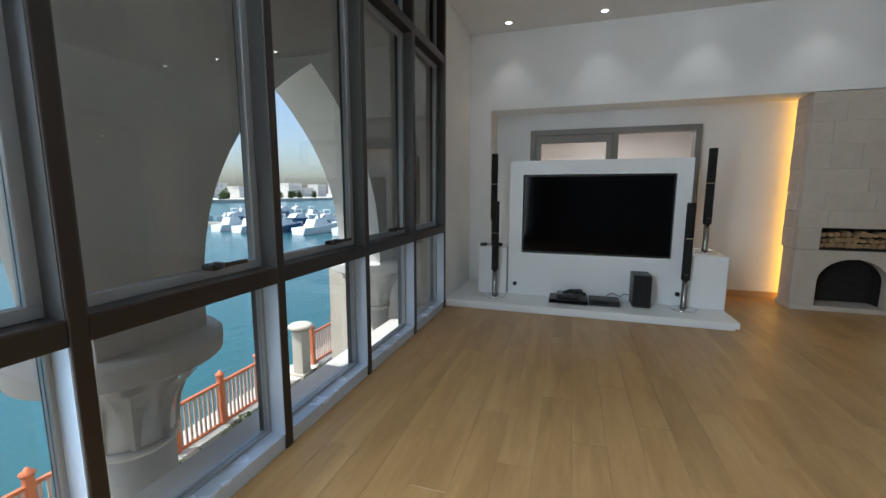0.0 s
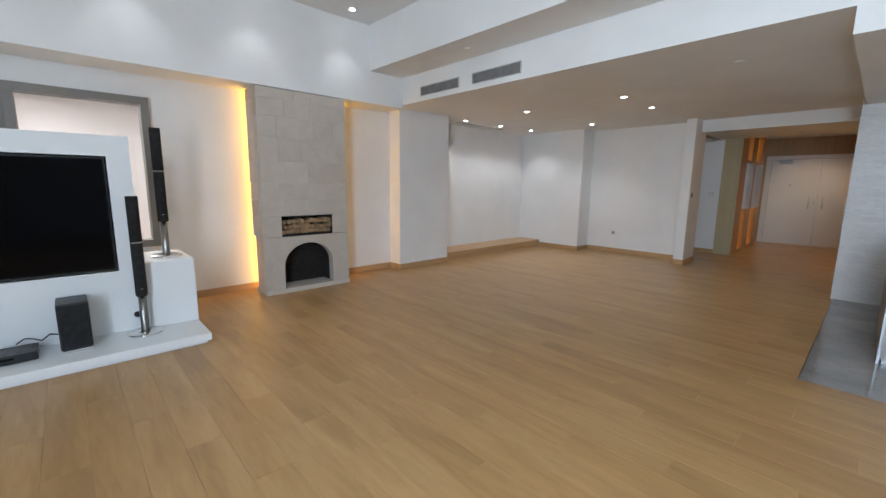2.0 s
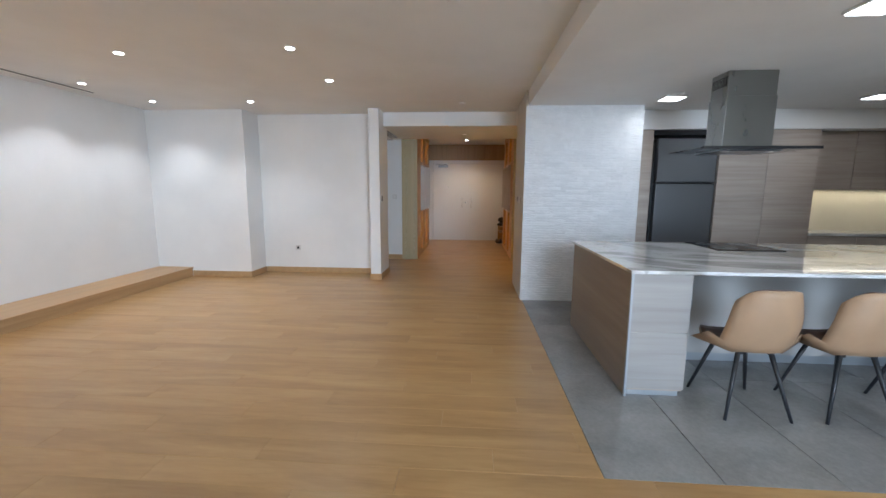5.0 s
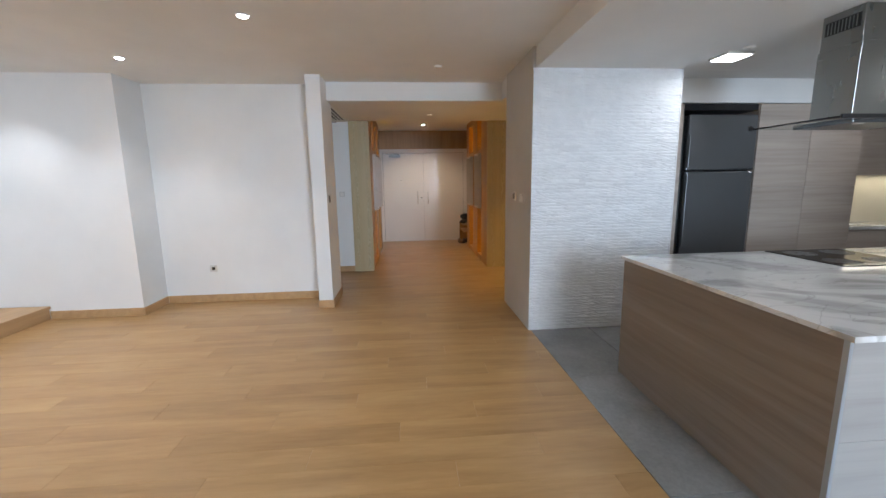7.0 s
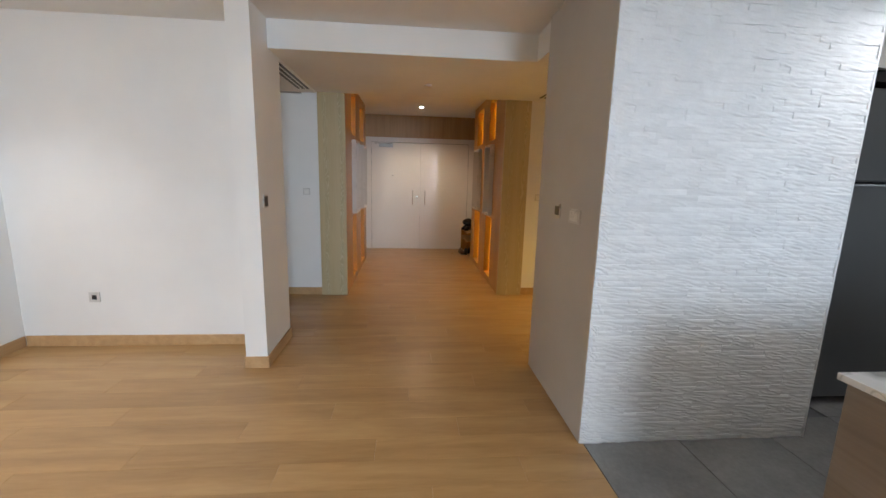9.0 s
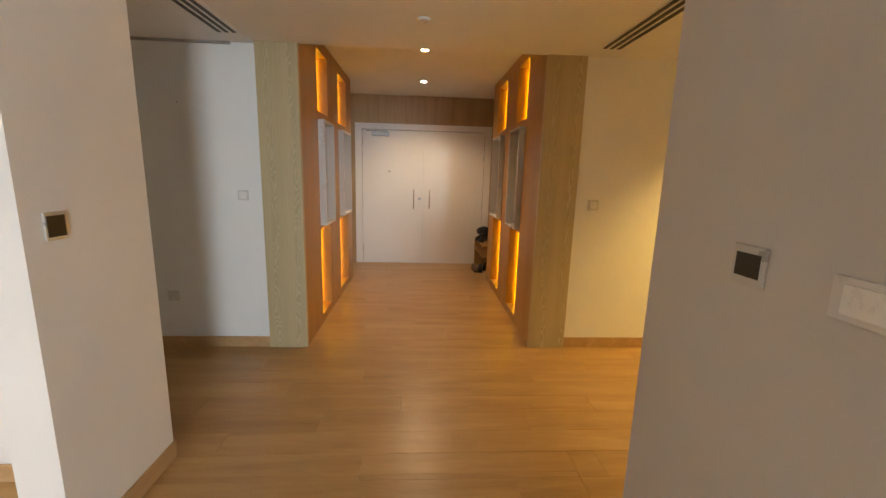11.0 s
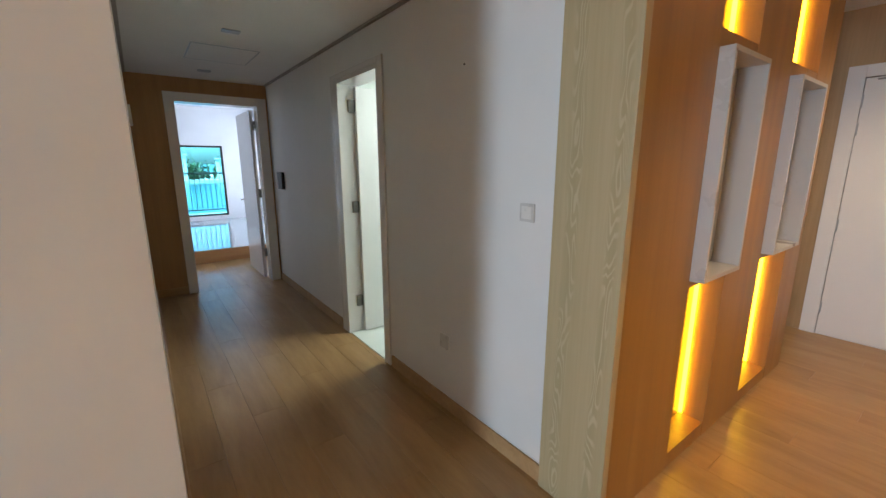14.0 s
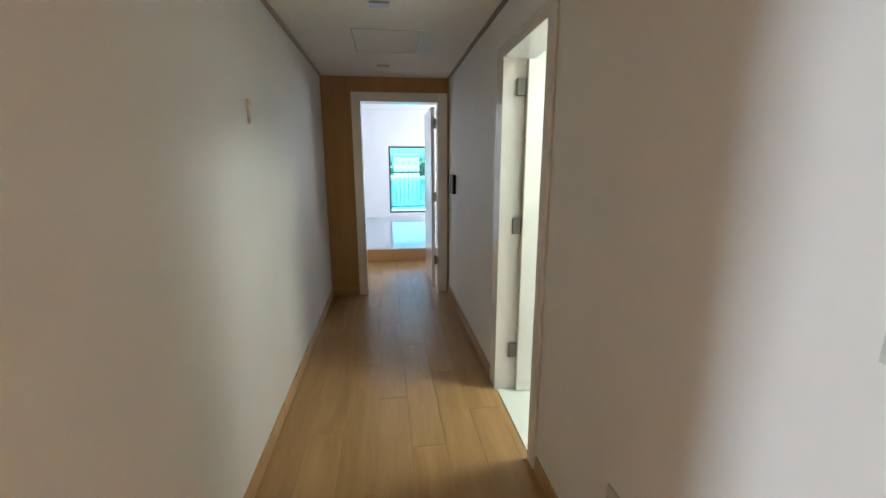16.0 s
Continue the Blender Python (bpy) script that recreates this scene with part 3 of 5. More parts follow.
def leaves(count, area, size, seed, height=0.35):
    rng = random.Random(seed)
    verts, faces = [], []
    clumps = [(rng.uniform(*area[0]), rng.uniform(*area[1]), rng.uniform(0.25, 0.6)) for _ in range(90)]
    for _ in range(count):
        cx, cy, cr = clumps[rng.randrange(len(clumps))]
        a, r = rng.uniform(0, 6.283), cr * math.sqrt(rng.random())
        z = area[2] + rng.random() ** 1.4 * height * (1 - 0.6 * r / cr)
        p = Vector((cx + r * math.cos(a), cy + r * math.sin(a), z))
        d = Vector((rng.uniform(-1, 1), rng.uniform(-1, 1), rng.uniform(0.1, 0.9))).normalized() * size * rng.uniform(0.6, 1.4)
        s = d.cross(Vector((rng.uniform(-1, 1), rng.uniform(-1, 1), rng.uniform(-1, 1)))).normalized() * size * 0.35
        k = len(verts)
        verts += [p, p + d * 0.5 + s, p + d, p + d * 0.5 - s]
        faces.append((k, k + 1, k + 2, k + 3))
    me = bpy.data.meshes.new("shrubs")
    me.from_pydata([tuple(v) for v in verts], [], faces)
    return me


def leaf_mat():
    m, t, p = blank("shrub leaf")
    geo = t.nodes.new("ShaderNodeNewGeometry")
    t.links.new(ramp(t, geo.outputs["Random Per Island"], (0.0, (0.035, 0.075, 0.02)), (0.6, (0.08, 0.13, 0.04)), (1.0, (0.20, 0.22, 0.10))), p.inputs["Base Color"])
    p.inputs["Roughness"].default_value = 0.55
    return m


LEAF = leaf_mat()
shrubs = new("shrubs", leaves(22000, ((-5.9, -3.2), (0.5, 9.0), -3.3), 0.09, 5))
shrubs.data.materials.append(LEAF)
tagged(shrubs, "low green ground shrubs below the arcade", "shrubs", kind="stuff")

# ---- harbour ----
HULL = plain("white gelcoat", (0.78, 0.79, 0.80), 0.2)
HULLB = plain("dark blue gelcoat", (0.03, 0.07, 0.16), 0.2)
TINT = plain("tinted boat glass", (0.02, 0.03, 0.04), 0.08)


def motor_boat(x, y, turn, length=9.0, cover=None):
    t = thing("motor_boat", (0, 0, 0), "white motor boat moored in the marina", "boat", "moored boats")
    L, W = length, length * 0.29
    bm = bmesh.new()
    rows = []
    for u in (0, 0.15, 0.4, 0.65, 0.85, 1.0):
        w = W / 2 * (1 if u < 0.5 else 1 - ((u - 0.5) / 0.5) ** 2.2 * 0.97)
        sheer = 1.0 + 0.45 * u * u
        rows.append([bm.verts.new((-w * 0.75, L * (u - 0.5), 0)), bm.verts.new((w * 0.75, L * (u - 0.5), 0)), bm.verts.new((w, L * (u - 0.5) + 0.2, sheer)), bm.verts.new((-w, L * (u - 0.5) + 0.2, sheer))])
    for a, b in zip(rows, rows[1:]):
        for i in range(4):
            bm.faces.new((a[i], a[(i + 1) % 4], b[(i + 1) % 4], b[i]))
    bm.faces.new(rows[0])
    bm.faces.new(rows[-1])
    part("hull", bm, HULLB if cover else HULL, t)
    part("cabin", prism([(-L * 0.25, 1.0), (L * 0.28, 1.15), (L * 0.12, 1.9), (-L * 0.18, 2.05)], "x", -W * 0.33, W * 0.33), HULL, t)
    part("windscreen", prism([(L * 0.13, 1.5), (L * 0.24, 1.28), (L * 0.125, 1.86), (L * 0.09, 1.86)], "x", -W * 0.335, W * 0.335), TINT, t)
    part("arch", boxes([(-W * 0.36, -W * 0.30, -L * 0.12, -L * 0.07, 1.2, 2.7), (W * 0.30, W * 0.36, -L * 0.12, -L * 0.07, 1.2, 2.7), (-W * 0.36, W * 0.36, -L * 0.16, -L * 0.05, 2.7, 2.78)]), HULL, t)
    t.location, t.rotation_euler = (x, y, -4.5), (0, 0, radians(turn))
    return t


rng = random.Random(11)
for row, by in enumerate((52, 66, 82, 100)):
    for i in range(10):
        if rng.random() < 0.68:
            motor_boat(-26 - row * 3 - i * 5.2 + rng.uniform(-0.5, 0.5), by + rng.uniform(-0.8, 0.8), rng.uniform(-6, 6) + (180 if row % 2 else 0), rng.uniform(6.0, 9.0), rng.random() < 0.25)
    if row % 2:
        tagged(part("pontoon_%d" % (row // 2 + 1), box(-72, -16, by - 7.0, by - 5.6, -4.5, -4.1), plain("pontoon timber %d" % row, (0.45, 0.40, 0.34), 0.8)), "long floating pontoon", kind="structure")
SAND = stone("far shore", (0.52, 0.49, 0.42), (0.62, 0.59, 0.52), 0.05, 0.95, 0.1)
tagged(part("backdrop_shore", box(-900, -190, -600, 1100, -4.6, -2.6), SAND), "low sandy far shore", kind="structure")
treeline = new("far_trees", leaves(9000, ((-230, -192), (-160, 420), -2.6), 2.4, 9, 6.0))
treeline.data.materials.append(LEAF)
tagged(treeline, "distant row of green trees on the far shore", "trees", kind="stuff")
# Haze over the water is put into the pale villa and window colours.
VILLA = paint("hazy villa render", (0.70, 0.68, 0.64), 0.8)
VGLASS = plain("hazy far window", (0.40, 0.42, 0.44), 0.3)
for i in range(22):
    y = -120 + i * 27 + rng.uniform(-7, 7)
    w, h, d = rng.uniform(11, 20), rng.uniform(6, 13), 12
    v = thing("far_villa", (-250, y, -2.6), "pale rendered villa on the far shore", "house", "far villas")
    part("wall", box(-250 - d, -250, y, y + w, -2.6, -2.6 + h), VILLA, v)
    part("roof", box(-250.5 - d, -249.5, y - 0.5, y + w + 0.5, -2.6 + h, -2.0 + h), VILLA, v)
    for k in range(int(w / 4)):
        for s in range(int(h / 3.4)):
            part("window", box(-250.05, -249.9, y + 1.4 + k * 4, y + 3.2 + k * 4, -1.4 + s * 3.4, 0.4 + s * 3.4), VGLASS, v)
# Tower colour is paled and greyed to paint in distance haze.
for i, (y, h, w) in enumerate(((210, 24, 18), (330, 30, 20), (360, 20, 26), (470, 28, 22), (120, 18, 24))):
    v = thing("far_tower", (-850, y, -2.6), "hazy pale tower block far across the water", "building", "far towers")
    part("wall", box(-850 - w, -850, y, y + w, -2.6, h), paint("hazy tower %s" % "abcde"[i], (0.62, 0.64, 0.67), 0.8), v)

# ---- television wall ----
plat = thing("platform", (0.3, 5.6, 0), "low white lacquered television platform on the floor", "platform")
part("top", prism([(-1.365, 5.05), (1.875, 5.05), (1.875, 6.795), (-1.055, 6.795), (-1.055, 6.295), (-1.365, 6.295)], "z", 0.03, 0.095), TVWHITE, plat)
part("plinth", prism([(-1.365, 5.08), (1.845, 5.08), (1.845, 6.795), (-1.055, 6.795), (-1.055, 6.295), (-1.365, 6.295)], "z", 0.0, 0.03), TVWHITE, plat)
pan = thing("media_wall", (0.4, 5.63, 0.095), "white freestanding panel behind the television", "panel")
TX0, TX1, TZ0, TZ1 = -0.475, 1.29, 0.675, 1.675
part("face", boxes([(-0.66, TX0 - 0.012, 5.63, 5.92, 0.095, 1.865), (TX1 + 0.012, 1.47, 5.63, 5.92, 0.095, 1.865), (TX0 - 0.012, TX1 + 0.012, 5.63, 5.92, 0.095, TZ0 - 0.012), (TX0 - 0.012, TX1 + 0.012, 5.63, 5.92, TZ1 + 0.012, 1.865)]), TVWHITE, pan)
part("back", box(-0.6, 1.42, 5.92, 5.95, 0.095, 1.84), TVWHITE, pan)
tv = thing("television", (0.4, 5.66, TZ0), "large black flat television set into the white panel", "television")
part("case", box(TX0, TX1, 5.64, 5.72, TZ0, TZ1, 0.006), BLACK, tv)
part("screen", box(TX0 + 0.014, TX1 - 0.014, 5.632, 5.641, TZ0 + 0.018, TZ1 - 0.014, 0.002), GLOSS, tv)
part("badge", box(0.38, 0.43, 5.634, 5.6395, TZ0 + 0.004, TZ0 + 0.012), CHROME, tv)
for x0, x1, lab in ((-1.05, -0.67, "white box plinth beside the window wall"), (1.48, 1.88, "white box plinth beside the amber recess")):
    solo("plinth", box(x0, x1, 5.54, 6.25, 0.097, 0.73, 0.006), TVWHITE, lab, "plinth", "plinths")


def speaker(x, y, z):
    t = thing("tower_speaker", (x, y, z), "slim black tower speaker on a silver stem and round base", "speaker", "tower speakers")
    part("base_plate", lathe([(0.135, 0), (0.14, 0.008), (0.13, 0.018), (0.03, 0.024)], (x, y, z), 32), CHROME, t, "round silver base")
    part("stem", lathe([(0.036, 0.02), (0.032, 0.06), (0.032, 0.36)], (x, y, z), 24), STEEL, t, "brushed silver stem")
    part("cabinet", lathe([(0.040, 0.35), (0.046, 0.36), (0.046, 0.83), (0.046, 0.84)], (x, y, z), 20), GRILLE, t)
    part("band", lathe([(0.047, 0.838), (0.0475, 0.846)], (x, y, z), 20), CHROME, t, "thin silver band")
    part("cabinet", lathe([(0.046, 0.846), (0.046, 1.245), (0.043, 1.25)], (x, y, z), 20), GRILLE, t)
    part("badge", box(x - 0.008, x + 0.008, y - 0.048, y - 0.044, z + 0.42, z + 0.426), CHROME, t)
    return t


sp = speaker(-0.80, 5.40, 0.095)
copy_thing(sp, pose(1.43, 5.45, 0.095))
copy_thing(sp, pose(-0.90, 5.80, 0.73))
copy_thing(sp, pose(1.70, 5.82, 0.73))
sub = thing("subwoofer", (0.97, 5.45, 0.095), "black box subwoofer standing on the white platform", "subwoofer")
part("case", box(0.86, 1.06, 5.30, 5.60, 0.115, 0.50, 0.012), BLACK, sub)
part("front_cloth", box(0.872, 1.048, 5.292, 5.302, 0.14, 0.49, 0.004), GRILLE, sub)
part("base", box(0.87, 1.05, 5.295, 5.59, 0.095, 0.115, 0.004), CHROME, sub, "silver base plate")
rec = thing("receiver", (0.14, 5.38, 0.095), "flat black media receiver on the platform", "receiver")
part("case", box(-0.09, 0.37, 5.26, 5.56, 0.10, 0.155, 0.006), BLACK, rec)
part("front", box(-0.085, 0.365, 5.254, 5.262, 0.112, 0.146, 0.002), GLOSS, rec)
part("foot", boxes([(-0.06, -0.03, 5.29, 5.32, 0.095, 0.10), (0.31, 0.34, 5.29, 5.32, 0.095, 0.10)]), BLACK, rec)
ply = thing("disc_player", (0.54, 5.42, 0.095), "black disc player beside the receiver", "player")
part("case", box(0.385, 0.73, 5.30, 5.54, 0.097, 0.165, 0.006), BLACK, ply)
part("tray", box(0.43, 0.60, 5.295, 5.302, 0.13, 0.145, 0.001), GLOSS, ply)
stb = thing("set_top_box", (0.12, 5.40, 0.155), "small black set-top box stacked on the receiver", "box")
part("case", box(0.0, 0.26, 5.32, 5.52, 0.156, 0.20, 0.008), BLACK, stb)
part("lid", box(0.02, 0.24, 5.34, 5.50, 0.20, 0.206, 0.002), STEEL, stb, "grey metal lid")
con = solo("controller", tube([(0.08, 5.36, 0.215), (0.16, 5.42, 0.235), (0.27, 5.44, 0.215), (0.34, 5.40, 0.20)], 0.022), BLACK, "black controller lying on the boxes", "controller")
pts = [(0.2 + 0.11 * math.cos(i * 0.7), 5.45 + 0.05 * math.sin(i * 0.9), 0.225 + 0.02 * math.sin(i * 1.3)) for i in range(14)]
solo("cable", tube(pts, 0.005, n=6), BLACK, "tangled thin black cable on the boxes", "cable")
pts = [(0.60 + 0.05 * i, 5.56 + 0.02 * math.sin(i * 1.7), 0.17 + 0.04 * math.sin(i * 1.1) ** 2) for i in range(6)]
solo("cable", tube(pts, 0.005, n=6), BLACK, "thin black cable behind the disc player", "cable")
for x, z in ((-0.565, 0.235), (1.40, 0.235)):
    solo("cable_grommet", prism([(x + 0.028 * math.cos(a), z + 0.028 * math.sin(a)) for a in (k * math.pi / 8 for k in range(16))], "y", 5.618, 5.631), BLACK, "round black cable outlet in the white panel", "outlet", "cable outlets")
for k, (x, y) in enumerate(((-1.0, 5.62), (-0.80, 5.68))):
    solo("small_box", box(x - 0.045, x + 0.045, y - 0.03, y + 0.03, 0.731, 0.775, 0.008), BLACK, "small black gadget on the white plinth", "gadget", "gadgets")

# inner window above the television
iw = thing("window_inner", (0.64, REC, 0.72))
tagged(iw, "grey framed inner window to a lit room", kind="structure")
GREYF = plain("grey brown window frame", (0.20, 0.185, 0.165), 0.45)
part("window_frame", boxes([(-0.52, -0.44, 6.72, 6.90, 0.72, 2.40), (1.72, 1.80, 6.72, 6.90, 0.72, 2.40), (-0.44, 1.72, 6.72, 6.90, 2.32, 2.40), (-0.44, 1.72, 6.72, 6.90, 0.72, 0.80)], 0.004), GREYF, iw)
part("mullion", box(0.66, 0.74, 6.73, 6.89, 0.80, 2.32, 0.004), GREYF, iw)
part("sash", boxes([(-0.44, -0.36, 6.75, 6.85, 0.80, 2.32), (0.58, 0.66, 6.75, 6.85, 0.80, 2.32), (-0.36, 0.58, 6.75, 6.85, 2.21, 2.32), (-0.36, 0.58, 6.75, 6.85, 0.80, 0.88)], 0.004), GREYF, iw)
for x0, x1 in ((-0.36, 0.58), (0.74, 1.72)):
    part("pane", box(x0, x1, 6.80, 6.808, 0.80, 2.32), GLASS, iw).visible_shadow = False
study = new("study_lamp", bpy.data.lights.new("study_lamp", "AREA"))
study.data.size, study.data.energy, study.data.color = 0.8, 30.0, (1.0, 0.93, 0.86)
study.location = (0.8, 8.4, 2.75)

# ---- fireplace ----
fire = thing("fireplace", (3.43, 6.30, 0), "pale limestone fireplace with an arched hearth and log niche", "fireplace")
FX0, FX1, FY = 2.82, 4.03, 6.30
AX, AR, AZ = 3.425, 0.352, 0.36


def arch_pts(r, zb, n=22):
    return [(AX - r, zb)] + [(AX - r * math.cos(math.pi * i / n), AZ + 0.30 * r / AR * math.sin(math.pi * i / n)) for i in range(n + 1)] + [(AX + r, zb)]


sur = [(FX0, 0.06)] + arch_pts(AR, 0.06) + [(FX1, 0.06), (FX1, 0.76), (FX0, 0.76)]
part("surround", prism(sur, "y", FY, FY + 0.12), LIME, fire)
part("hearth_slab", box(FX0 - 0.005, FX1 + 0.005, FY - 0.02, FY + 0.36, 0, 0.06, 0.006), LIME, fire)
part("firebox", boxes([(AX - 0.40, AX - 0.36, FY + 0.12, FY + 0.36, 0.06, 0.74), (AX + 0.36, AX + 0.40, FY + 0.12, FY + 0.36, 0.06, 0.74), (AX - 0.36, AX + 0.36, FY + 0.33, FY + 0.36, 0.06, 0.74), (AX - 0.36, AX + 0.36, FY + 0.12, FY + 0.33, 0.70, 0.74)]), SOOT, fire, "sooty black firebox")
NX0, NX1, NZ0, NZ1 = 3.06, 3.79, 0.78, 1.03
part("niche_lining", boxes([(NX0, NX1, FY + 0.02, FY + 0.30, NZ0 - 0.02, NZ0), (NX0, NX1, FY + 0.02, FY + 0.30, NZ1, NZ1 + 0.02), (NX0, NX1, FY + 0.28, FY + 0.30, NZ0, NZ1), (NX0 - 0.02, NX0, FY + 0.02, FY + 0.30, NZ0, NZ1), (NX1, NX1 + 0.02, FY + 0.02, FY + 0.30, NZ0, NZ1)]), SOOT, fire)
part("core", boxes([(FX0 + 0.03, FX1 - 0.03, FY + 0.06, FY + 0.36, 1.06, 2.645), (FX0 + 0.03, NX0 - 0.03, FY + 0.06, FY + 0.36, 0.765, 1.06), (NX1 + 0.03, FX1 - 0.03, FY + 0.06, FY + 0.36, 0.765, 1.06),
                   (FX0 + 0.02, AX - 0.41, FY + 0.12, FY + 0.36, 0.06, 0.76), (AX + 0.41, FX1 - 0.02, FY + 0.12, FY + 0.36, 0.06, 0.76), (FX0 + 0.16, FX1 - 0.16, FY + 0.36, REC, 0, 2.645)]), LIME, fire)
rng = random.Random(4)
z = 0.765
course = 0
while z < 2.63:
    h = min(rng.uniform(0.20, 0.30), 2.64 - z)
    if z < 1.03:
        h = 0.27
    x = FX0
    while x < FX1 - 0.01:
        w = rng.uniform(0.22, 0.50)
        x1 = FX1 if x + w > FX1 - 0.16 else x + w
        if z < 1.03:
            x1 = NX0 if x < NX0 - 0.01 else FX1
            if abs(x - NX0) < 0.01:
                x, x1 = NX1, FX1
        d = rng.uniform(-0.001, 0.0015)
        bm = box(x + 0.0006, x1 - 0.0006, FY + d, FY + 0.10, z + 0.0004, z + h - 0.0004, 0.0010, seg=1)
        for vert in bm.verts:
            vert.co += Vector((rng.uniform(-0.0006, 0.0006), rng.uniform(-0.0018, 0.0018), rng.uniform(-0.001, 0.001)))
        part("stone", bm, LIME, fire)
        x = x1
    for xa, xb in ((FX0 - 0.006, FX0 + 0.06), (FX1 - 0.06, FX1 + 0.006)):
        bm = box(xa, xb, FY + 0.10, FY + 0.36, z + 0.0015, z + h - 0.0015, 0.006, seg=1)
        for vert in bm.verts:
            vert.co += Vector((rng.uniform(-0.006, 0.006), 0, rng.uniform(-0.002, 0.002)))
        part("stone", bm, LIME, fire)
    z += h
for x in (FX0 + 0.11, FX1 - 0.14):
    part("led_strip", box(x, x + 0.03, FY + 0.38, REC - 0.02, 0.03, 2.64), LED, fire, "glowing amber light strip")
for k in range(33):
    x, r = NX0 + 0.045 + (k % 11) * 0.064 + (0, 0.03, 0.01)[k // 11] * 0.8 + rng.uniform(-0.012, 0.012), rng.uniform(0.024, 0.038)
    zz = NZ0 + 0.004 + r + (k // 11) * 0.068 + rng.uniform(0, 0.004)
    y0 = FY + 0.03 + rng.uniform(0, 0.04)
    log = rod((x, y0, zz), (x + rng.uniform(-0.01, 0.01), y0 + 0.2, zz), r, r * 0.93, rng.choice((5, 6, 7, 9)))
    solo("log", log, LOG, "split firewood log stacked in the niche", "log", "firewood")

# ---- skirting ----
def skirting(rows):
    for x0, x1, y0, y1 in rows:
        tagged(part("baseboard", box(x0, x1, y0, y1, 0.0, 0.095, 0.003, seg=1), SKIRT), "oak skirting board", kind="structure")


S = 0.014
skirting([(1.88, 2.95, REC - S, REC - 0.001), (3.9, 5.16, REC - S, REC - 0.001), (5.16 - S, 5.159, 6.52, REC - S), (5.16 - S, 6.28, 6.52 - S, 6.519), (9.5 - S, 9.499, 5.58, 6.60),
          (9.5 - S, 9.98 - S, 5.58 - S, 5.579), (9.98 - S, 9.979, 3.565, 5.58 - S), (9.51 - S, 9.98 - S, 3.566, 3.565 + S), (9.51 - S, 9.509, 3.40 - S, 3.565), (9.509, 10.14, 3.40 - S, 3.399),
          (11.54 - S, 11.539, 3.39, 4.84), (11.54 - S, 11.539, 5.78, 7.87), (10.141, 10.14 + S, 3.40, 7.87), (11.54 - S, 11.539, -0.36, 0.78), (10.14, 10.46, 7.87 - S, 7.869)])

# raised oak platform in the alcove
al = thing("alcove_platform", (7.9, 6.9, 0), "low oak platform filling the alcove", "platform")
part("top", box(6.285, 9.495, 6.59, 7.195, 0.125, 0.155, 0.003), SKIRT, al)
part("riser", box(6.285, 9.495, 6.61, 6.63, 0, 0.125), SKIRT, al)

# ---- ceiling fittings ----
def downlight(x, y, z, energy, label, spot=75, colour=WARM_WHITE):
    t = thing("downlight", (x, y, z), label, "downlight", "ceiling downlights")
    part("trim_ring", lathe([(0.052, -0.006), (0.050, 0.0)], (x, y, z), 24), SWITCH, t)
    part("lens", lathe([(0.036, -0.008), (0.036, -0.004)], (x, y, z), 20), LAMP, t, "bright lamp lens")
    lamp = new("lamp", bpy.data.lights.new("downlight", "SPOT"))
    lamp.data.energy, lamp.data.color = energy, colour
    lamp.data.spot_size, lamp.data.spot_blend, lamp.data.shadow_soft_size = radians(spot), 0.7, 0.035
    lamp.location = (0, 0, -0.03)
    lamp.parent = t


for x in (-0.78, 0.42, 1.62, 2.82, 4.0):
    downlight(x, 5.98, HIGH, 4.6, "small round white downlight in the high ceiling", 84)
for x, y in ((6.87, 5.23), (6.83, 3.58), (7.9, 3.6), (8.95, 5.13), (8.88, 6.55), (7.89, 6.63), (6.87, 6.66)):
    downlight(x, y, LOW, 10.5, "small round white downlight in the low ceiling", 110)
for x, energy in ((12.45, 9.0), (13.88, 15.0)):
    downlight(x, 2.08, HALL, energy, "small round downlight in the entrance hall ceiling", 104 if x < 13 else 140, (1.0, 0.72, 0.42))


def panel_light(x, y):
    t = thing("ceiling_panel_light", (x, y, KIT), "square flush white ceiling panel light, lit", "light", "kitchen panel lights")
    part("frame", box(x - 0.115, x + 0.115, y - 0.115, y + 0.115, KIT - 0.02, KIT, 0.004), SWITCH, t)
    part("diffuser", box(x - 0.103, x + 0.103, y - 0.103, y + 0.103, KIT - 0.026, KIT - 0.02), PANEL, t, "glowing diffuser")
    lamp = new("lamp", bpy.data.lights.new("panel", "AREA"))
    lamp.data.size, lamp.data.energy, lamp.data.color = 0.20, 1.2, (1.0, 0.97, 0.92)
    lamp.location = (0, 0, -0.03)
    lamp.parent = t


for x, y in ((5.74, -0.33), (8.06, -0.30), (5.74, -2.5), (8.06, -2.5)):
    panel_light(x, y)


VENTG = plain("dull grey duct", (0.16, 0.155, 0.15), 0.8)


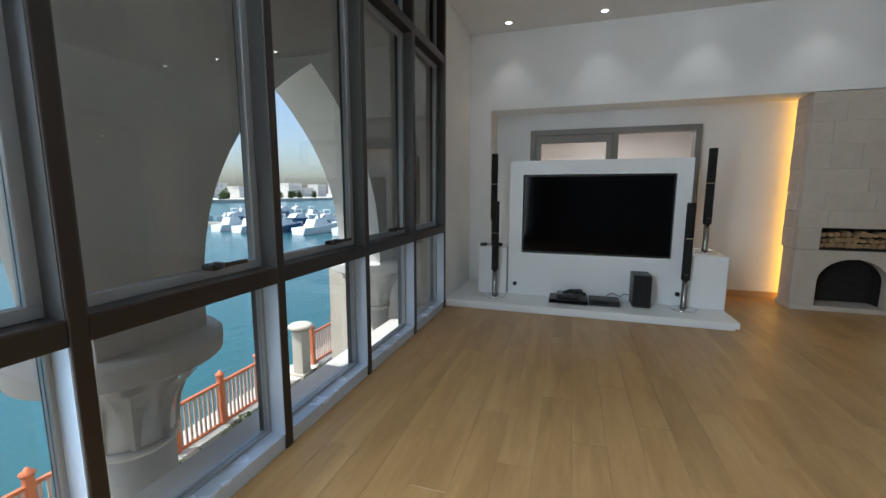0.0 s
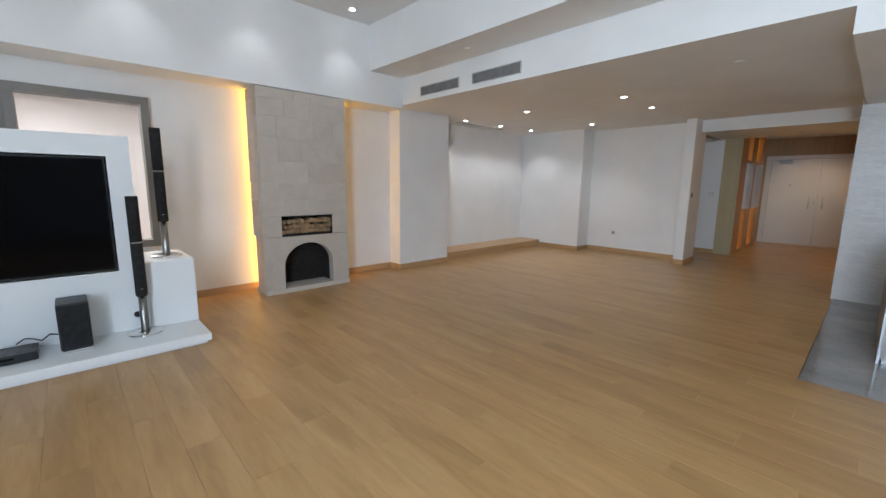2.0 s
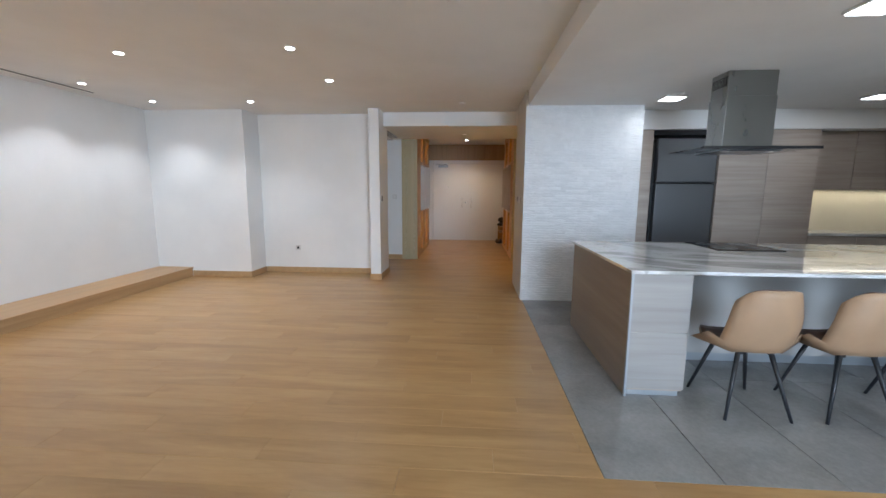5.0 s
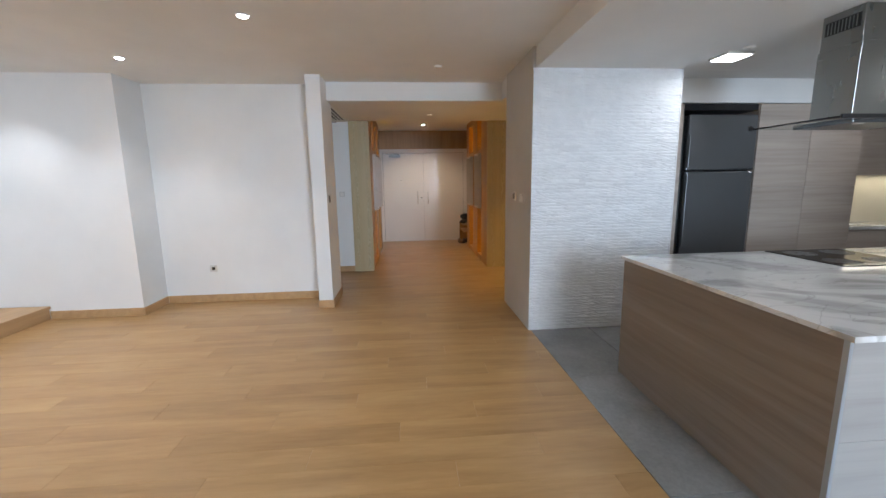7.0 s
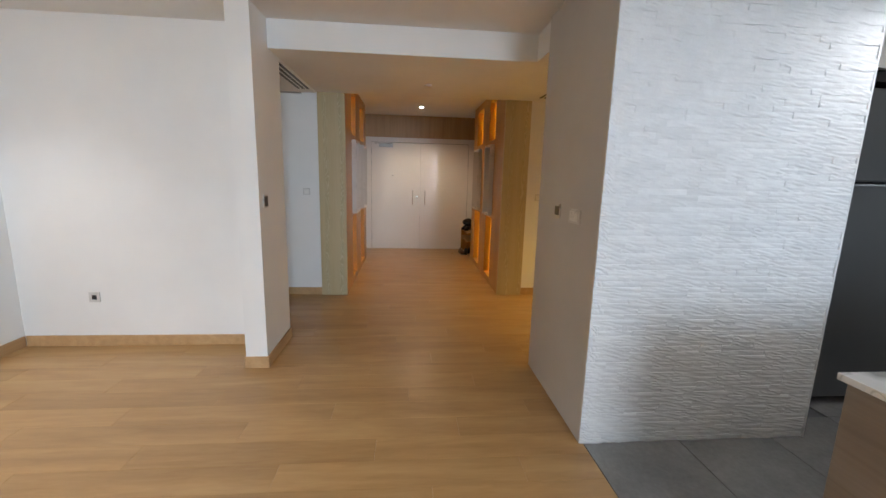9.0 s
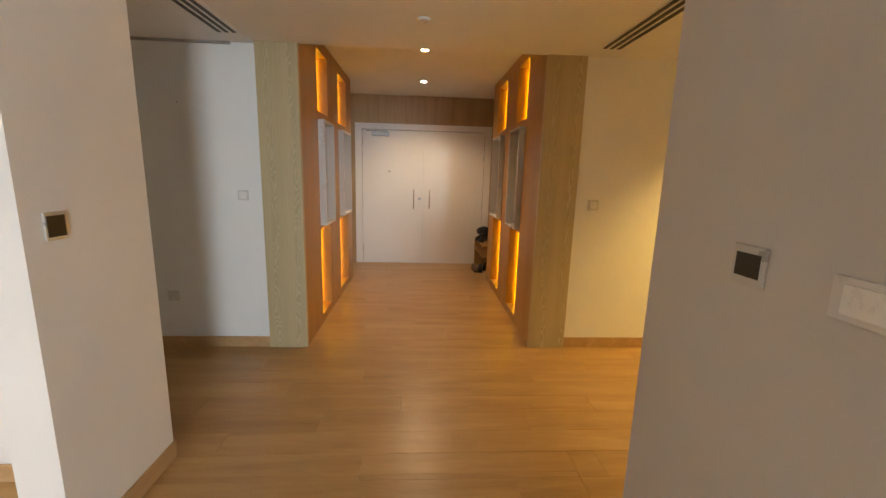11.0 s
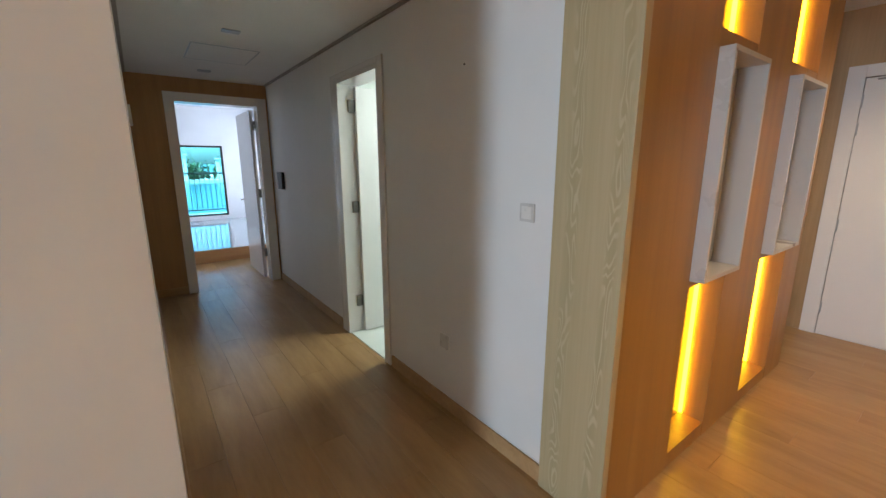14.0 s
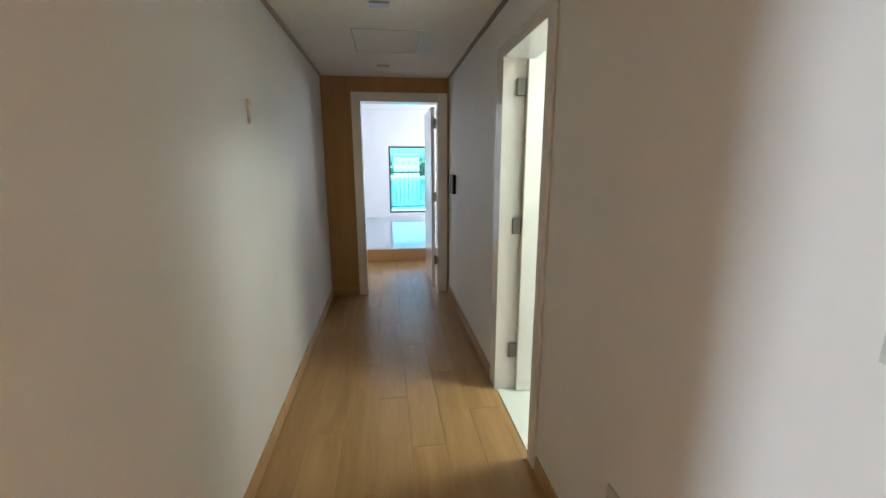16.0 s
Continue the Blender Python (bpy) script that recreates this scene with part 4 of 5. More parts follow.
def vent(y0, y1, z0, z1, name="air_vent"):
    t = thing(name, (5.055, y0, z0), "white wall grille with thin louvres", "vent", "air vents")
    part("frame", boxes([(5.045, 5.059, y0, y1, z0, z0 + 0.012), (5.045, 5.059, y0, y1, z1 - 0.012, z1), (5.045, 5.059, y0, y0 + 0.012, z0 + 0.012, z1 - 0.012), (5.045, 5.059, y1 - 0.012, y1, z0 + 0.012, z1 - 0.012)]), SWITCHG, t)
    part("backing", box(5.055, 5.0585, y0 + 0.012, y1 - 0.012, z0 + 0.012, z1 - 0.012), VENTG, t)
    n = 9
    for i in range(n):
        z = z0 + 0.018 + (z1 - z0 - 0.036) * (i + 0.5) / n
        part("louvre", prism([(5.046, z - 0.001), (5.055, z + 0.005), (5.055, z + 0.007), (5.046, z + 0.001)], "y", y0 + 0.012, y1 - 0.012), SWITCHG, t)


vent(5.04, 5.85, 2.768, 2.905)
vent(4.02, 4.80, 2.768, 2.905)
vent(-0.70, 0.12, 2.552, 2.69)
vent(-1.70, -0.88, 2.552, 2.69)
for x0, x1, y0, y1, z in ((6.86, 8.35, 6.90, 6.95, LOW), (10.10, 11.3, 3.405, 3.56, LOBBY - 0.01), (10.10, 11.3, 0.62, 0.78, LOBBY)):
    t = thing("slot_diffuser", (x0, y0, z), "long dark ceiling slot diffuser", "vent", "slot diffusers")
    part("frame", box(x0, x1, y0, y1, z - 0.004, z - 0.0005), SWITCH, t)
    n = 1 if y1 - y0 < 0.1 else 3
    for i in range(n):
        w = (y1 - y0) / n
        part("slot", box(x0 + 0.01, x1 - 0.01, y0 + i * w + w * 0.25, y0 + i * w + w * 0.75, z - 0.008, z - 0.004), BLACK, t)
for x, y, z in ((6.0, 2.09, LOW), (7.85, -0.28, KIT), (9.16, 2.1, LOW), (10.9, 2.1, LOBBY), (4.76, 4.6, 3.10)):
    solo("ceiling_sensor", lathe([(0.03, -0.016), (0.042, -0.008), (0.045, 0)], (x, y, z), 20), SWITCH, "small round white ceiling sensor", "sensor", "ceiling sensors")
for x, y in ((10.81, 5.78), (10.82, 7.36)):
    solo("ceiling_spot", box(x - 0.06, x + 0.06, y - 0.035, y + 0.035, LOBBY - 0.022, LOBBY - 0.0105, 0.003), ALU, "small recessed grey ceiling spot, unlit", "spotlight", "corridor spots")
hatch = thing("ceiling_hatch", (10.85, 6.56, LOBBY - 0.01), "square white access hatch in the corridor ceiling", "hatch")
part("frame", boxes([(10.60, 11.12, 6.26, 6.27, LOBBY - 0.014, LOBBY - 0.0105), (10.60, 11.12, 6.85, 6.86, LOBBY - 0.014, LOBBY - 0.0105), (10.60, 10.61, 6.27, 6.85, LOBBY - 0.014, LOBBY - 0.0105), (11.11, 11.12, 6.27, 6.85, LOBBY - 0.014, LOBBY - 0.0105)]), ALU, hatch)
part("lid", box(10.612, 11.108, 6.272, 6.848, LOBBY - 0.014, LOBBY - 0.0105), CEIL, hatch)
# Solid strips whose grey colour stands in for the shade of a gap.
for x0, x1 in ((10.141, 10.165), (11.515, 11.539)):
    tagged(part("trim", box(x0, x1, 3.57, 7.865, LOBBY - 0.026, LOBBY - 0.0105), plain("shadow gap trim %d" % int(x0), (0.33, 0.30, 0.27), 0.6)), "grey strip painted as the shadow gap under the corridor ceiling", kind="structure")

# ---- kitchen ----
isl = thing("kitchen_island", (6.72, -0.9, 0), "kitchen island clad in grey-brown oak", "island")
IX0, IX1, IY0, IY1 = 5.935, 7.52, -2.75, 0.835
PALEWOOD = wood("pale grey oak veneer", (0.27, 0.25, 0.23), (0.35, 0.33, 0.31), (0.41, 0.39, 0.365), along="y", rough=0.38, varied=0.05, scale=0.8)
part("end_panel", boxes([(IX0 + 0.02, IX1, IY1 - 0.02, IY1, 0.0, 0.90)], 0.002), GREYWOOD_SHADED, isl, "grey-brown oak end panel")
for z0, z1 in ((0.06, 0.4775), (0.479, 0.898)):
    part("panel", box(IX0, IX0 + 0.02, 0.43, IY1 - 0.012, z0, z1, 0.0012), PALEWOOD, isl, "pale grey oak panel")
part("end_leg", box(IX0 + 0.02, 6.60, 0.43, IY1 - 0.02, 0.04, 0.90), GREYWOOD, isl)
part("edge_trim", box(IX0 - 0.003, IX0 + 0.02, IY1 - 0.012, IY1 + 0.003, 0.0, 0.90), ALU, isl, "thin metal corner trim")
part("plinth", boxes([(IX0 + 0.03, 6.6, 0.45, IY1 - 0.03, 0, 0.06), (6.63, IX1 - 0.05, IY0 + 0.03, 0.45, 0, 0.08)]), ALU, isl)
PANELW = paint("pale grey back panel", (0.46, 0.45, 0.43), 0.4, 0.05)
part("back_panel", box(6.60, 6.62, IY0, 0.43, 0.08, 0.90), PANELW, isl, "pale grey back panel behind the chairs")
part("body", box(6.62, IX1 - 0.02, IY0, IY1 - 0.02, 0.08, 0.90), GREYWOOD, isl)
for i in range(4):
    y0 = IY0 + 0.02 + i * 0.87
    part("drawer_front", box(IX1 - 0.018, IX1 + 0.002, y0, y0 + 0.86, 0.09, 0.89, 0.002), GREYWOOD, isl)
top = solo("worktop", box(5.905, 7.54, -2.80, 0.855, 0.90, 0.925, 0.003), MARBLE, "polished veined marble worktop on the island", "worktop")
hob = thing("hob", (7.24, -0.72, 0.925), "black glass induction hob set in the marble", "hob")
part("glass", box(6.94, 7.52, -0.90, -0.30, 0.9255, 0.931, 0.002), GLOSS, hob)
for x, y in ((7.08, -0.75), (7.38, -0.75), (7.08, -0.45), (7.38, -0.45)):
    part("ring", lathe([(0.10, 0), (0.102, 0.0006)], (x, y, 0.931), 32), plain("hob mark", (0.03, 0.03, 0.032), 0.3), hob)

hood = thing("cooker_hood", (7.2, -0.62, KIT), "stainless steel island cooker hood with a glass canopy", "hood")
HX0, HX1, HY0, HY1 = 7.02, 7.29, -0.72, -0.29
part("chimney", box(HX0, HX1, HY0, HY1, 1.852, 2.30, 0.004), STEEL, hood)
part("chimney_sleeve", box(HX0 + 0.006, HX1 - 0.006, HY0 + 0.006, HY1 - 0.006, 2.30, KIT, 0.004), STEEL, hood)
for ya, yb in ((HY1 - 0.0065, HY1 - 0.003), (HY0 + 0.003, HY0 + 0.0065)):
    grille = part("vent_grille", box(HX0 + 0.03, HX1 - 0.03, ya, yb, 2.39, 2.47), BLACK, hood, "black slotted air outlet")
    for i in range(9):
        part("slat", box(HX0 + 0.045 + i * 0.0215, HX0 + 0.052 + i * 0.0215, ya - 0.001, yb + 0.001, 2.395, 2.465), STEEL, grille)
part("collar", box(HX0 - 0.012, HX1 + 0.012, HY0 - 0.012, HY1 + 0.012, 1.843, 1.853, 0.002), STEEL, hood)
part("canopy", box(6.865, 7.47, -1.015, -0.045, 1.832, 1.842, 0.002), HOODGLASS, hood, "clear glass canopy")
part("front_bar", box(6.848, 6.866, -1.02, -0.04, 1.826, 1.85, 0.003), BLACK, hood, "black control edge")
part("filter", box(HX0 - 0.06, HX1 + 0.06, HY0 - 0.05, HY1 + 0.05, 1.816, 1.832, 0.003), DARKSTEEL, hood)
for y in (HY0 + 0.03, HY1 - 0.03):
    part("lamp_lens", lathe([(0.028, -0.004), (0.03, 0.0)], (HX0 - 0.02, y, 1.816), 16), SWITCH, hood)

KX = 8.82
FRY0, FRY1 = -1.31, -0.46


def tall_unit(y0, y1, doors):
    t = thing("tall_cabinet", (KX, y0, 0), "tall grey-brown oak kitchen cabinet", "cabinet", "tall cabinets")
    part("body", box(KX + 0.02, 9.298, y0, y1, 0.08, 2.266), GREYWOOD, t)
    part("plinth", box(KX + 0.05, 9.298, y0, y1, 0, 0.08), ALU, t)
    for z0, z1 in doors:
        part("door", box(KX, KX + 0.02, y0 + 0.002, y1 - 0.002, z0, z1, 0.002), GREYWOOD, t)


side = thing("end_panel", (KX, FRY1, 0), "narrow grey-brown oak panel beside the fridge", "panel")
part("board", box(KX, 9.298, FRY1 + 0.004, -0.172, 0, 2.266, 0.002), GREYWOOD, side)
tall_unit(-1.93, FRY0 - 0.002, ((0.09, 1.38), (1.384, 2.264)))
tall_unit(-2.55, -1.93, ((0.09, 1.38), (1.384, 2.264)))
brd = thing("bridge_cabinet", (KX, FRY0, 2.20), "thin black panel above the fridge", "panel")
part("board", box(KX + 0.03, 9.298, FRY0, FRY1, 2.20, 2.266), BLACK, brd)
fr = thing("fridge", (8.82, -0.88, 0), "tall dark stainless steel fridge freezer", "fridge")
part("body", box(8.87, 9.29, FRY0 + 0.03, FRY1 - 0.03, 0.02, 2.15, 0.008), BLACK, fr)
part("lower_door", box(8.80, 8.87, FRY0 + 0.03, FRY1 - 0.05, 0.06, 1.56, 0.012), DARKSTEEL, fr)
part("upper_door", box(8.80, 8.87, FRY0 + 0.03, FRY1 - 0.05, 1.575, 2.15, 0.012), DARKSTEEL, fr)
part("lower_handle", box(8.775, 8.798, FRY1 - 0.072, FRY1 - 0.052, 0.75, 1.54, 0.004), DARKSTEEL, fr, "slim vertical handle")
part("upper_handle", box(8.775, 8.798, FRY1 - 0.072, FRY1 - 0.052, 1.60, 1.95, 0.004), DARKSTEEL, fr, "slim vertical handle")
part("badge", box(8.794, 8.8005, -1.22, -1.17, 1.98, 2.03), CHROME, fr)
tagged(part("wall_kitchen_bulkhead", box(8.81, 9.298, -4.8, -0.172, 2.27, KIT), CEIL), "white bulkhead above the kitchen cabinets", kind="structure")
for k in range(3):
    y1 = -2.55 - k * 0.62
    b = thing("base_cabinet", (KX, y1 - 0.62, 0), "grey-brown oak base cabinet", "cabinet", "base cabinets")
    part("body", box(KX + 0.02, 9.298, y1 - 0.62, y1 - 0.002, 0.08, 0.88), GREYWOOD, b)
    part("door", box(KX, KX + 0.02, y1 - 0.616, y1 - 0.004, 0.09, 0.86, 0.002), GREYWOOD, b)
    part("plinth", box(KX + 0.05, 9.298, y1 - 0.62, y1 - 0.002, 0, 0.08), ALU, b)
    u = thing("wall_cabinet", (KX + 0.2, y1 - 0.62, 1.50), "grey-brown oak wall cabinet", "cabinet", "wall cabinets")
    part("body", box(KX + 0.22, 9.298, y1 - 0.62, y1 - 0.002, 1.50, 2.266), GREYWOOD, u)
    part("door", box(KX + 0.20, KX + 0.22, y1 - 0.616, y1 - 0.004, 1.50, 2.264, 0.002), GREYWOOD, u)
solo("back_worktop", box(KX - 0.01, 9.26, -4.798, -2.554, 0.88, 0.92, 0.003), MARBLE, "marble worktop along the kitchen wall", "worktop")
solo("splashback", box(9.26, 9.298, -4.798, -2.554, 0.92, 1.498), paint("cream gloss splashback", (0.72, 0.66, 0.52), 0.15), "glossy cream splashback lit from above", "splashback")
und = new("under_cabinet_light", bpy.data.lights.new("under_cabinet_light", "AREA"))
und.data.shape, und.data.size, und.data.size_y, und.data.energy, und.data.color = "RECTANGLE", 0.06, 2.3, 1.2, (1.0, 0.86, 0.62)
und.location = (9.13, -3.5, 1.49)


def dining_chair(x, y):
    """A padded shell on four splayed legs; the back faces west."""
    t = thing("dining_chair", (x, y, 0), "tan leather shell chair with black splayed legs", "chair", "island chairs")

    def shell(u, v):
        # u across, v from the seat's front edge (0) over the bend (0.5) to the top of the back (1)
        w = 0.192 + 0.022 * math.sin(math.pi * v)
        if v > 0.62:
            w *= 1 - 0.13 * ((v - 0.62) / 0.38) ** 2
        if v < 0.5:
            w *= 0.93
        if v < 0.1:
            w *= 0.86 + 0.14 * v / 0.1
        if v < 0.5:
            px, pz = 0.23 - 0.40 * v / 0.5, 0.475 - 0.03 * math.sin(math.pi * v / 0.5)
        else:
            s = (v - 0.5) / 0.5
            px, pz = -0.17 - 0.06 * math.sin(min(1, s * 1.5) * math.pi / 2) - 0.035 * s, 0.475 + 0.40 * s ** 1.12
        curl = (abs(u) ** 2.6) * 0.06
        if v < 0.5:
            pz += curl * 0.8 * (0.3 + v)
        else:
            px += curl * 1.5
            pz -= 0.095 * abs(u) ** 5 * s ** 3
        return Vector((x + px, y + u * w, pz))
    for off, mat, name in ((0.0, SEATD, "seat_pad"), (-0.018, SEATF, "shell")):
        bm = bmesh.new()
        nu, nv = 12, 18
        g = [[bm.verts.new(shell(-1 + 2 * i / nu, j / nv)) for i in range(nu + 1)] for j in range(nv + 1)]
        for j in range(nv):
            for i in range(nu):
                f = bm.faces.new((g[j][i], g[j][i + 1], g[j + 1][i + 1], g[j + 1][i]))
                f.smooth = True
        bmesh.ops.recalc_face_normals(bm, faces=bm.faces)
        up = sum((f.normal.z for f in bm.faces), 0.0)
        if up < 0:
            bmesh.ops.reverse_faces(bm, faces=bm.faces)
        bm.normal_update()
        for vert in bm.verts:
            vert.co += vert.normal * off
        bmesh.ops.solidify(bm, geom=bm.faces[:], thickness=0.017)
        part(name, bm, mat, t, "dark brown leather inner pad" if name == "seat_pad" else "tan leather outer shell")
    part("under_frame", boxes([(x - 0.14, x + 0.14, y - 0.11, y - 0.08, 0.415, 0.435), (x - 0.14, x + 0.14, y + 0.08, y + 0.11, 0.415, 0.435), (x - 0.02, x + 0.02, y - 0.08, y + 0.08, 0.415, 0.435)]), LEG, t)
    for sx in (-1, 1):
        for sy in (-1, 1):
            part("leg", rod((x + 0.225 * sx, y + 0.205 * sy, 0.0), (x + 0.12 * sx, y + 0.10 * sy, 0.43), 0.010, 0.016, 10), LEG, t)
    return t


ch = dining_chair(5.89, 0.095)
for y in (-0.53, -1.16, -1.79):
    copy_thing(ch, pose(5.89, y, 0))

# ---- entrance hall cabinets ----
GREYFRAME = paint("pale grey box lacquer", (0.54, 0.51, 0.48), 0.3, 0.03, 0.05)


def hall_cabinet(front, back, lab):
    t = thing("hall_cabinet", (12.9, front, 0), lab, "cabinet", "hall cabinets")
    s = 1 if back > front else -1

    def b(x0, x1, d0, d1, z0, z1, bev=0.0):
        ya, yb = front + s * d0, front + s * d1
        return box(x0, x1, min(ya, yb), max(ya, yb), z0, z1, bev)
    X0, X1, depth = 11.562, 13.95, abs(back - front)
    cols = ((12.12, 12.55), (13.08, 13.60))
    xs = [X0, cols[0][0], cols[0][1], cols[1][0], cols[1][1], X1]
    for xa, xb in ((xs[0], xs[1]), (xs[2], xs[3]), (xs[4], xs[5])):
        part("panel", b(xa + 0.001, xb - 0.001, 0, depth if xa > 11.6 else 0.31, 0, HALL - 0.002 if xa > 11.6 else 2.53), HALLWOOD, t)
    part("panel", b(11.705, cols[0][0] - 0.001, 0, 0.31, 2.532, HALL - 0.002), HALLWOOD, t)
    for ca, cb in cols:
        for z0, z1 in ((0, 0.085), (0.965, 0.998), (2.002, 2.075), (2.63, HALL - 0.002)):
            part("panel", b(ca, cb, 0.002, depth, z0, z1), HALLWOOD, t)
        for z0, z1 in ((0.085, 0.965), (2.075, 2.63)):
            part("niche_back", b(ca, cb, 0.13, 0.15, z0, z1), HALLWOOD, t)
            part("led_strip", b(cb - 0.018, cb - 0.002, 0.112, 0.128, z0 + 0.01, z1 - 0.01), LEDH, t, "glowing amber light strip")
        frm = bmesh.new()
        for xa, xb, za, zb in ((ca, cb, 1.0, 1.022), (ca, cb, 1.978, 2.0), (ca, ca + 0.022, 1.022, 1.978), (cb - 0.022, cb, 1.022, 1.978)):
            ya, yb = front - s * 0.06, front + s * 0.14
            box(xa + 0.001, xb - 0.001, min(ya, yb), max(ya, yb), za, zb, 0.002, bm=frm)
        part("box_frame", frm, GREYFRAME, t, "projecting pale lacquered box frame")
        door = part("door", b(ca + 0.024, cb - 0.024, 0.06, 0.08, 1.024, 1.976, 0.003), GREYDOOR, t, "recessed grey lacquered door")
        part("handle", b(ca + 0.14, ca + 0.152, 0.035, 0.06, 1.36, 1.60, 0.003), STEEL, door, "thin steel handle")
        part("box_back", b(ca + 0.001, cb - 0.001, 0.142, 0.16, 1.0, 2.0), HALLWOOD, t)
    return t


hall_cabinet(3.07, 3.595, "honey oak hall cabinet with glowing amber niches")
hall_cabinet(1.10, 0.565, "honey oak hall cabinet with glowing amber niches by the shoe shelf")
tagged(part("trim_post", box(11.515, 11.56, 3.065, 3.388, 0, 2.528, 0.003), POSTWOOD), "pale grained wooden pilaster", kind="structure")
tagged(part("trim_post", box(11.515, 11.56, 0.782, 1.105, 0, 2.528, 0.003), POSTWOOD_SOUTH), "pale grained wooden pilaster", kind="structure")
shelf = thing("shoe_shelf", (14.4, 0.9, 0), "small oak shoe shelf beside the entrance door", "shelf")
part("board", box(13.96, 14.9, 0.57, 1.16, 0.30, 0.32), HALLWOOD, shelf)
part("board", box(13.96, 14.9, 0.57, 1.16, 0.46, 0.485), HALLWOOD, shelf)
part("side", box(14.86, 14.9, 0.57, 1.16, 0.0, 0.30), HALLWOOD, shelf)
part("side", box(14.86, 14.9, 0.57, 1.16, 0.32, 0.46), HALLWOOD, shelf)


def shoe(x, y, z, turn, mat):
    t = thing("shoe", (0, 0, 0), "dark leather shoe on the floor or shelf beside the entrance door", "shoe", "shoes")
    bm = bmesh.new()
    rows = []
    for u, w, h in ((0, 0.034, 0.075), (0.15, 0.04, 0.085), (0.4, 0.038, 0.075), (0.7, 0.047, 0.05), (0.92, 0.036, 0.035), (1.0, 0.015, 0.02)):
        rows.append([bm.verts.new((w * math.cos(a), 0.27 * (u - 0.5), 0.02 + h * max(0, math.sin(a)) ** 0.7)) for a in (math.pi * i / 8 for i in range(9))])
    for a, b in zip(rows, rows[1:]):
        for i in range(8):
            bm.faces.new((a[i], a[i + 1], b[i + 1], b[i])).smooth = True
    bm.faces.new(rows[0])
    bm.faces.new(rows[-1])
    part("upper", bm, mat, t)
    part("sole", box(-0.042, 0.042, -0.135, 0.13, 0, 0.022, 0.008), BLACK, t)
    t.matrix_basis = pose(x, y, z, 0, 0, turn)


for x, y, z, r, c in ((14.42, 1.12, 0.0, 80, BLACK), (14.44, 1.20, 0.0, 95, SEATD), (14.55, 1.03, 0.0, 70, BLACK), (14.42, 1.10, 0.487, 70, BLACK), (14.5, 1.0, 0.487, 100, BLACK), (14.56, 1.12, 0.487, 60, BLACK)):
    shoe(x, y, z, r, c)
bm = bmesh.new()
bmesh.ops.create_icosphere(bm, subdivisions=3, radius=0.11)
for vert in bm.verts:
    n = vert.co.normalized()
    vert.co = Vector((n.x * 0.16, n.y * 0.11, n.z * 0.07)) * (1 + 0.25 * noise.noise(n * 2.5))
bm.transform(Matrix.Translation((14.46, 1.08, 0.645)))
solo("cloth_bag", bm, plain("black cloth", (0.012, 0.012, 0.014), 0.9), "crumpled black cloth bag on the shoe shelf", "bag")

# ---- doors ----
def entrance_door():
    d = thing("door_1", (DX, 2.05, 0))
    tagged(d, "white double entrance door, closed", kind="structure")
    part("frame", boxes([(DX - 0.02, DX + 0.10, 3.06, 3.17, 0, 2.30), (DX - 0.02, DX + 0.10, 0.94, 1.05, 0, 2.30), (DX - 0.02, DX + 0.10, 1.05, 3.06, 2.205, 2.30)], 0.003), DOORW, d)
    for y0, y1, hy in ((2.057, 3.057, 2.21), (1.053, 2.053, 1.95)):
        leaf = part("leaf", box(DX, DX + 0.05, y0, y1, 0.006, 2.20, 0.003), DOORW, d)
        bm = rod((DX - 0.05, hy, 0.94), (DX - 0.05, hy, 1.25), 0.009)
        rod((DX - 0.05, hy, 0.97), (DX, hy, 0.97), 0.006, bm=bm)
        rod((DX - 0.05, hy, 1.22), (DX, hy, 1.22), 0.006, bm=bm)
        part("handle", bm, CHROME, leaf, "steel bar handle")
        hinge_y = 3.057 if y0 > 2.05 else 1.053
        for z in (0.25, 1.0, 1.80, 2.02):
            part("hinge", rod((DX - 0.008, hinge_y, z - 0.05), (DX - 0.008, hinge_y, z + 0.05), 0.009), ALU, leaf)
    part("lock", prism([(2.115 + 0.022 * math.cos(a), 1.10 + 0.022 * math.sin(a)) for a in (k * math.pi / 8 for k in range(16))], "x", DX - 0.008, DX), CHROME, d, "round lock cylinder")
    part("peephole", prism([(2.62 + 0.013 * math.cos(a), 1.54 + 0.013 * math.sin(a)) for a in (k * math.pi / 6 for k in range(12))], "x", DX - 0.006, DX), CHROME, d)
    closer = part("door_closer", box(DX - 0.06, DX - 0.001, 2.62, 2.90, 2.10, 2.165, 0.006), ALU, d, "grey metal door closer")
    part("arm", boxes([(DX - 0.075, DX - 0.062, 2.64, 2.98, 2.168, 2.18)]), STEEL, closer)


entrance_door()


def flush_door(n, lab, frame_rows, leaf_bm, hinges, handle_bm):
    d = thing("door_%d" % n, (0, 0, 0))
    nickel = plain("dull nickel %d" % n, (0.17, 0.16, 0.15), 0.4, 0.6)
    tagged(d, lab, kind="structure")
    part("frame", boxes(frame_rows, 0.003), DOORW, d)
    leaf = part("leaf", leaf_bm, DOORW, d)
    for h in hinges:
        part("hinge", h, nickel, leaf)
    part("handle", handle_bm, CHROME, leaf)


fx0, fx1 = 11.525, 11.72
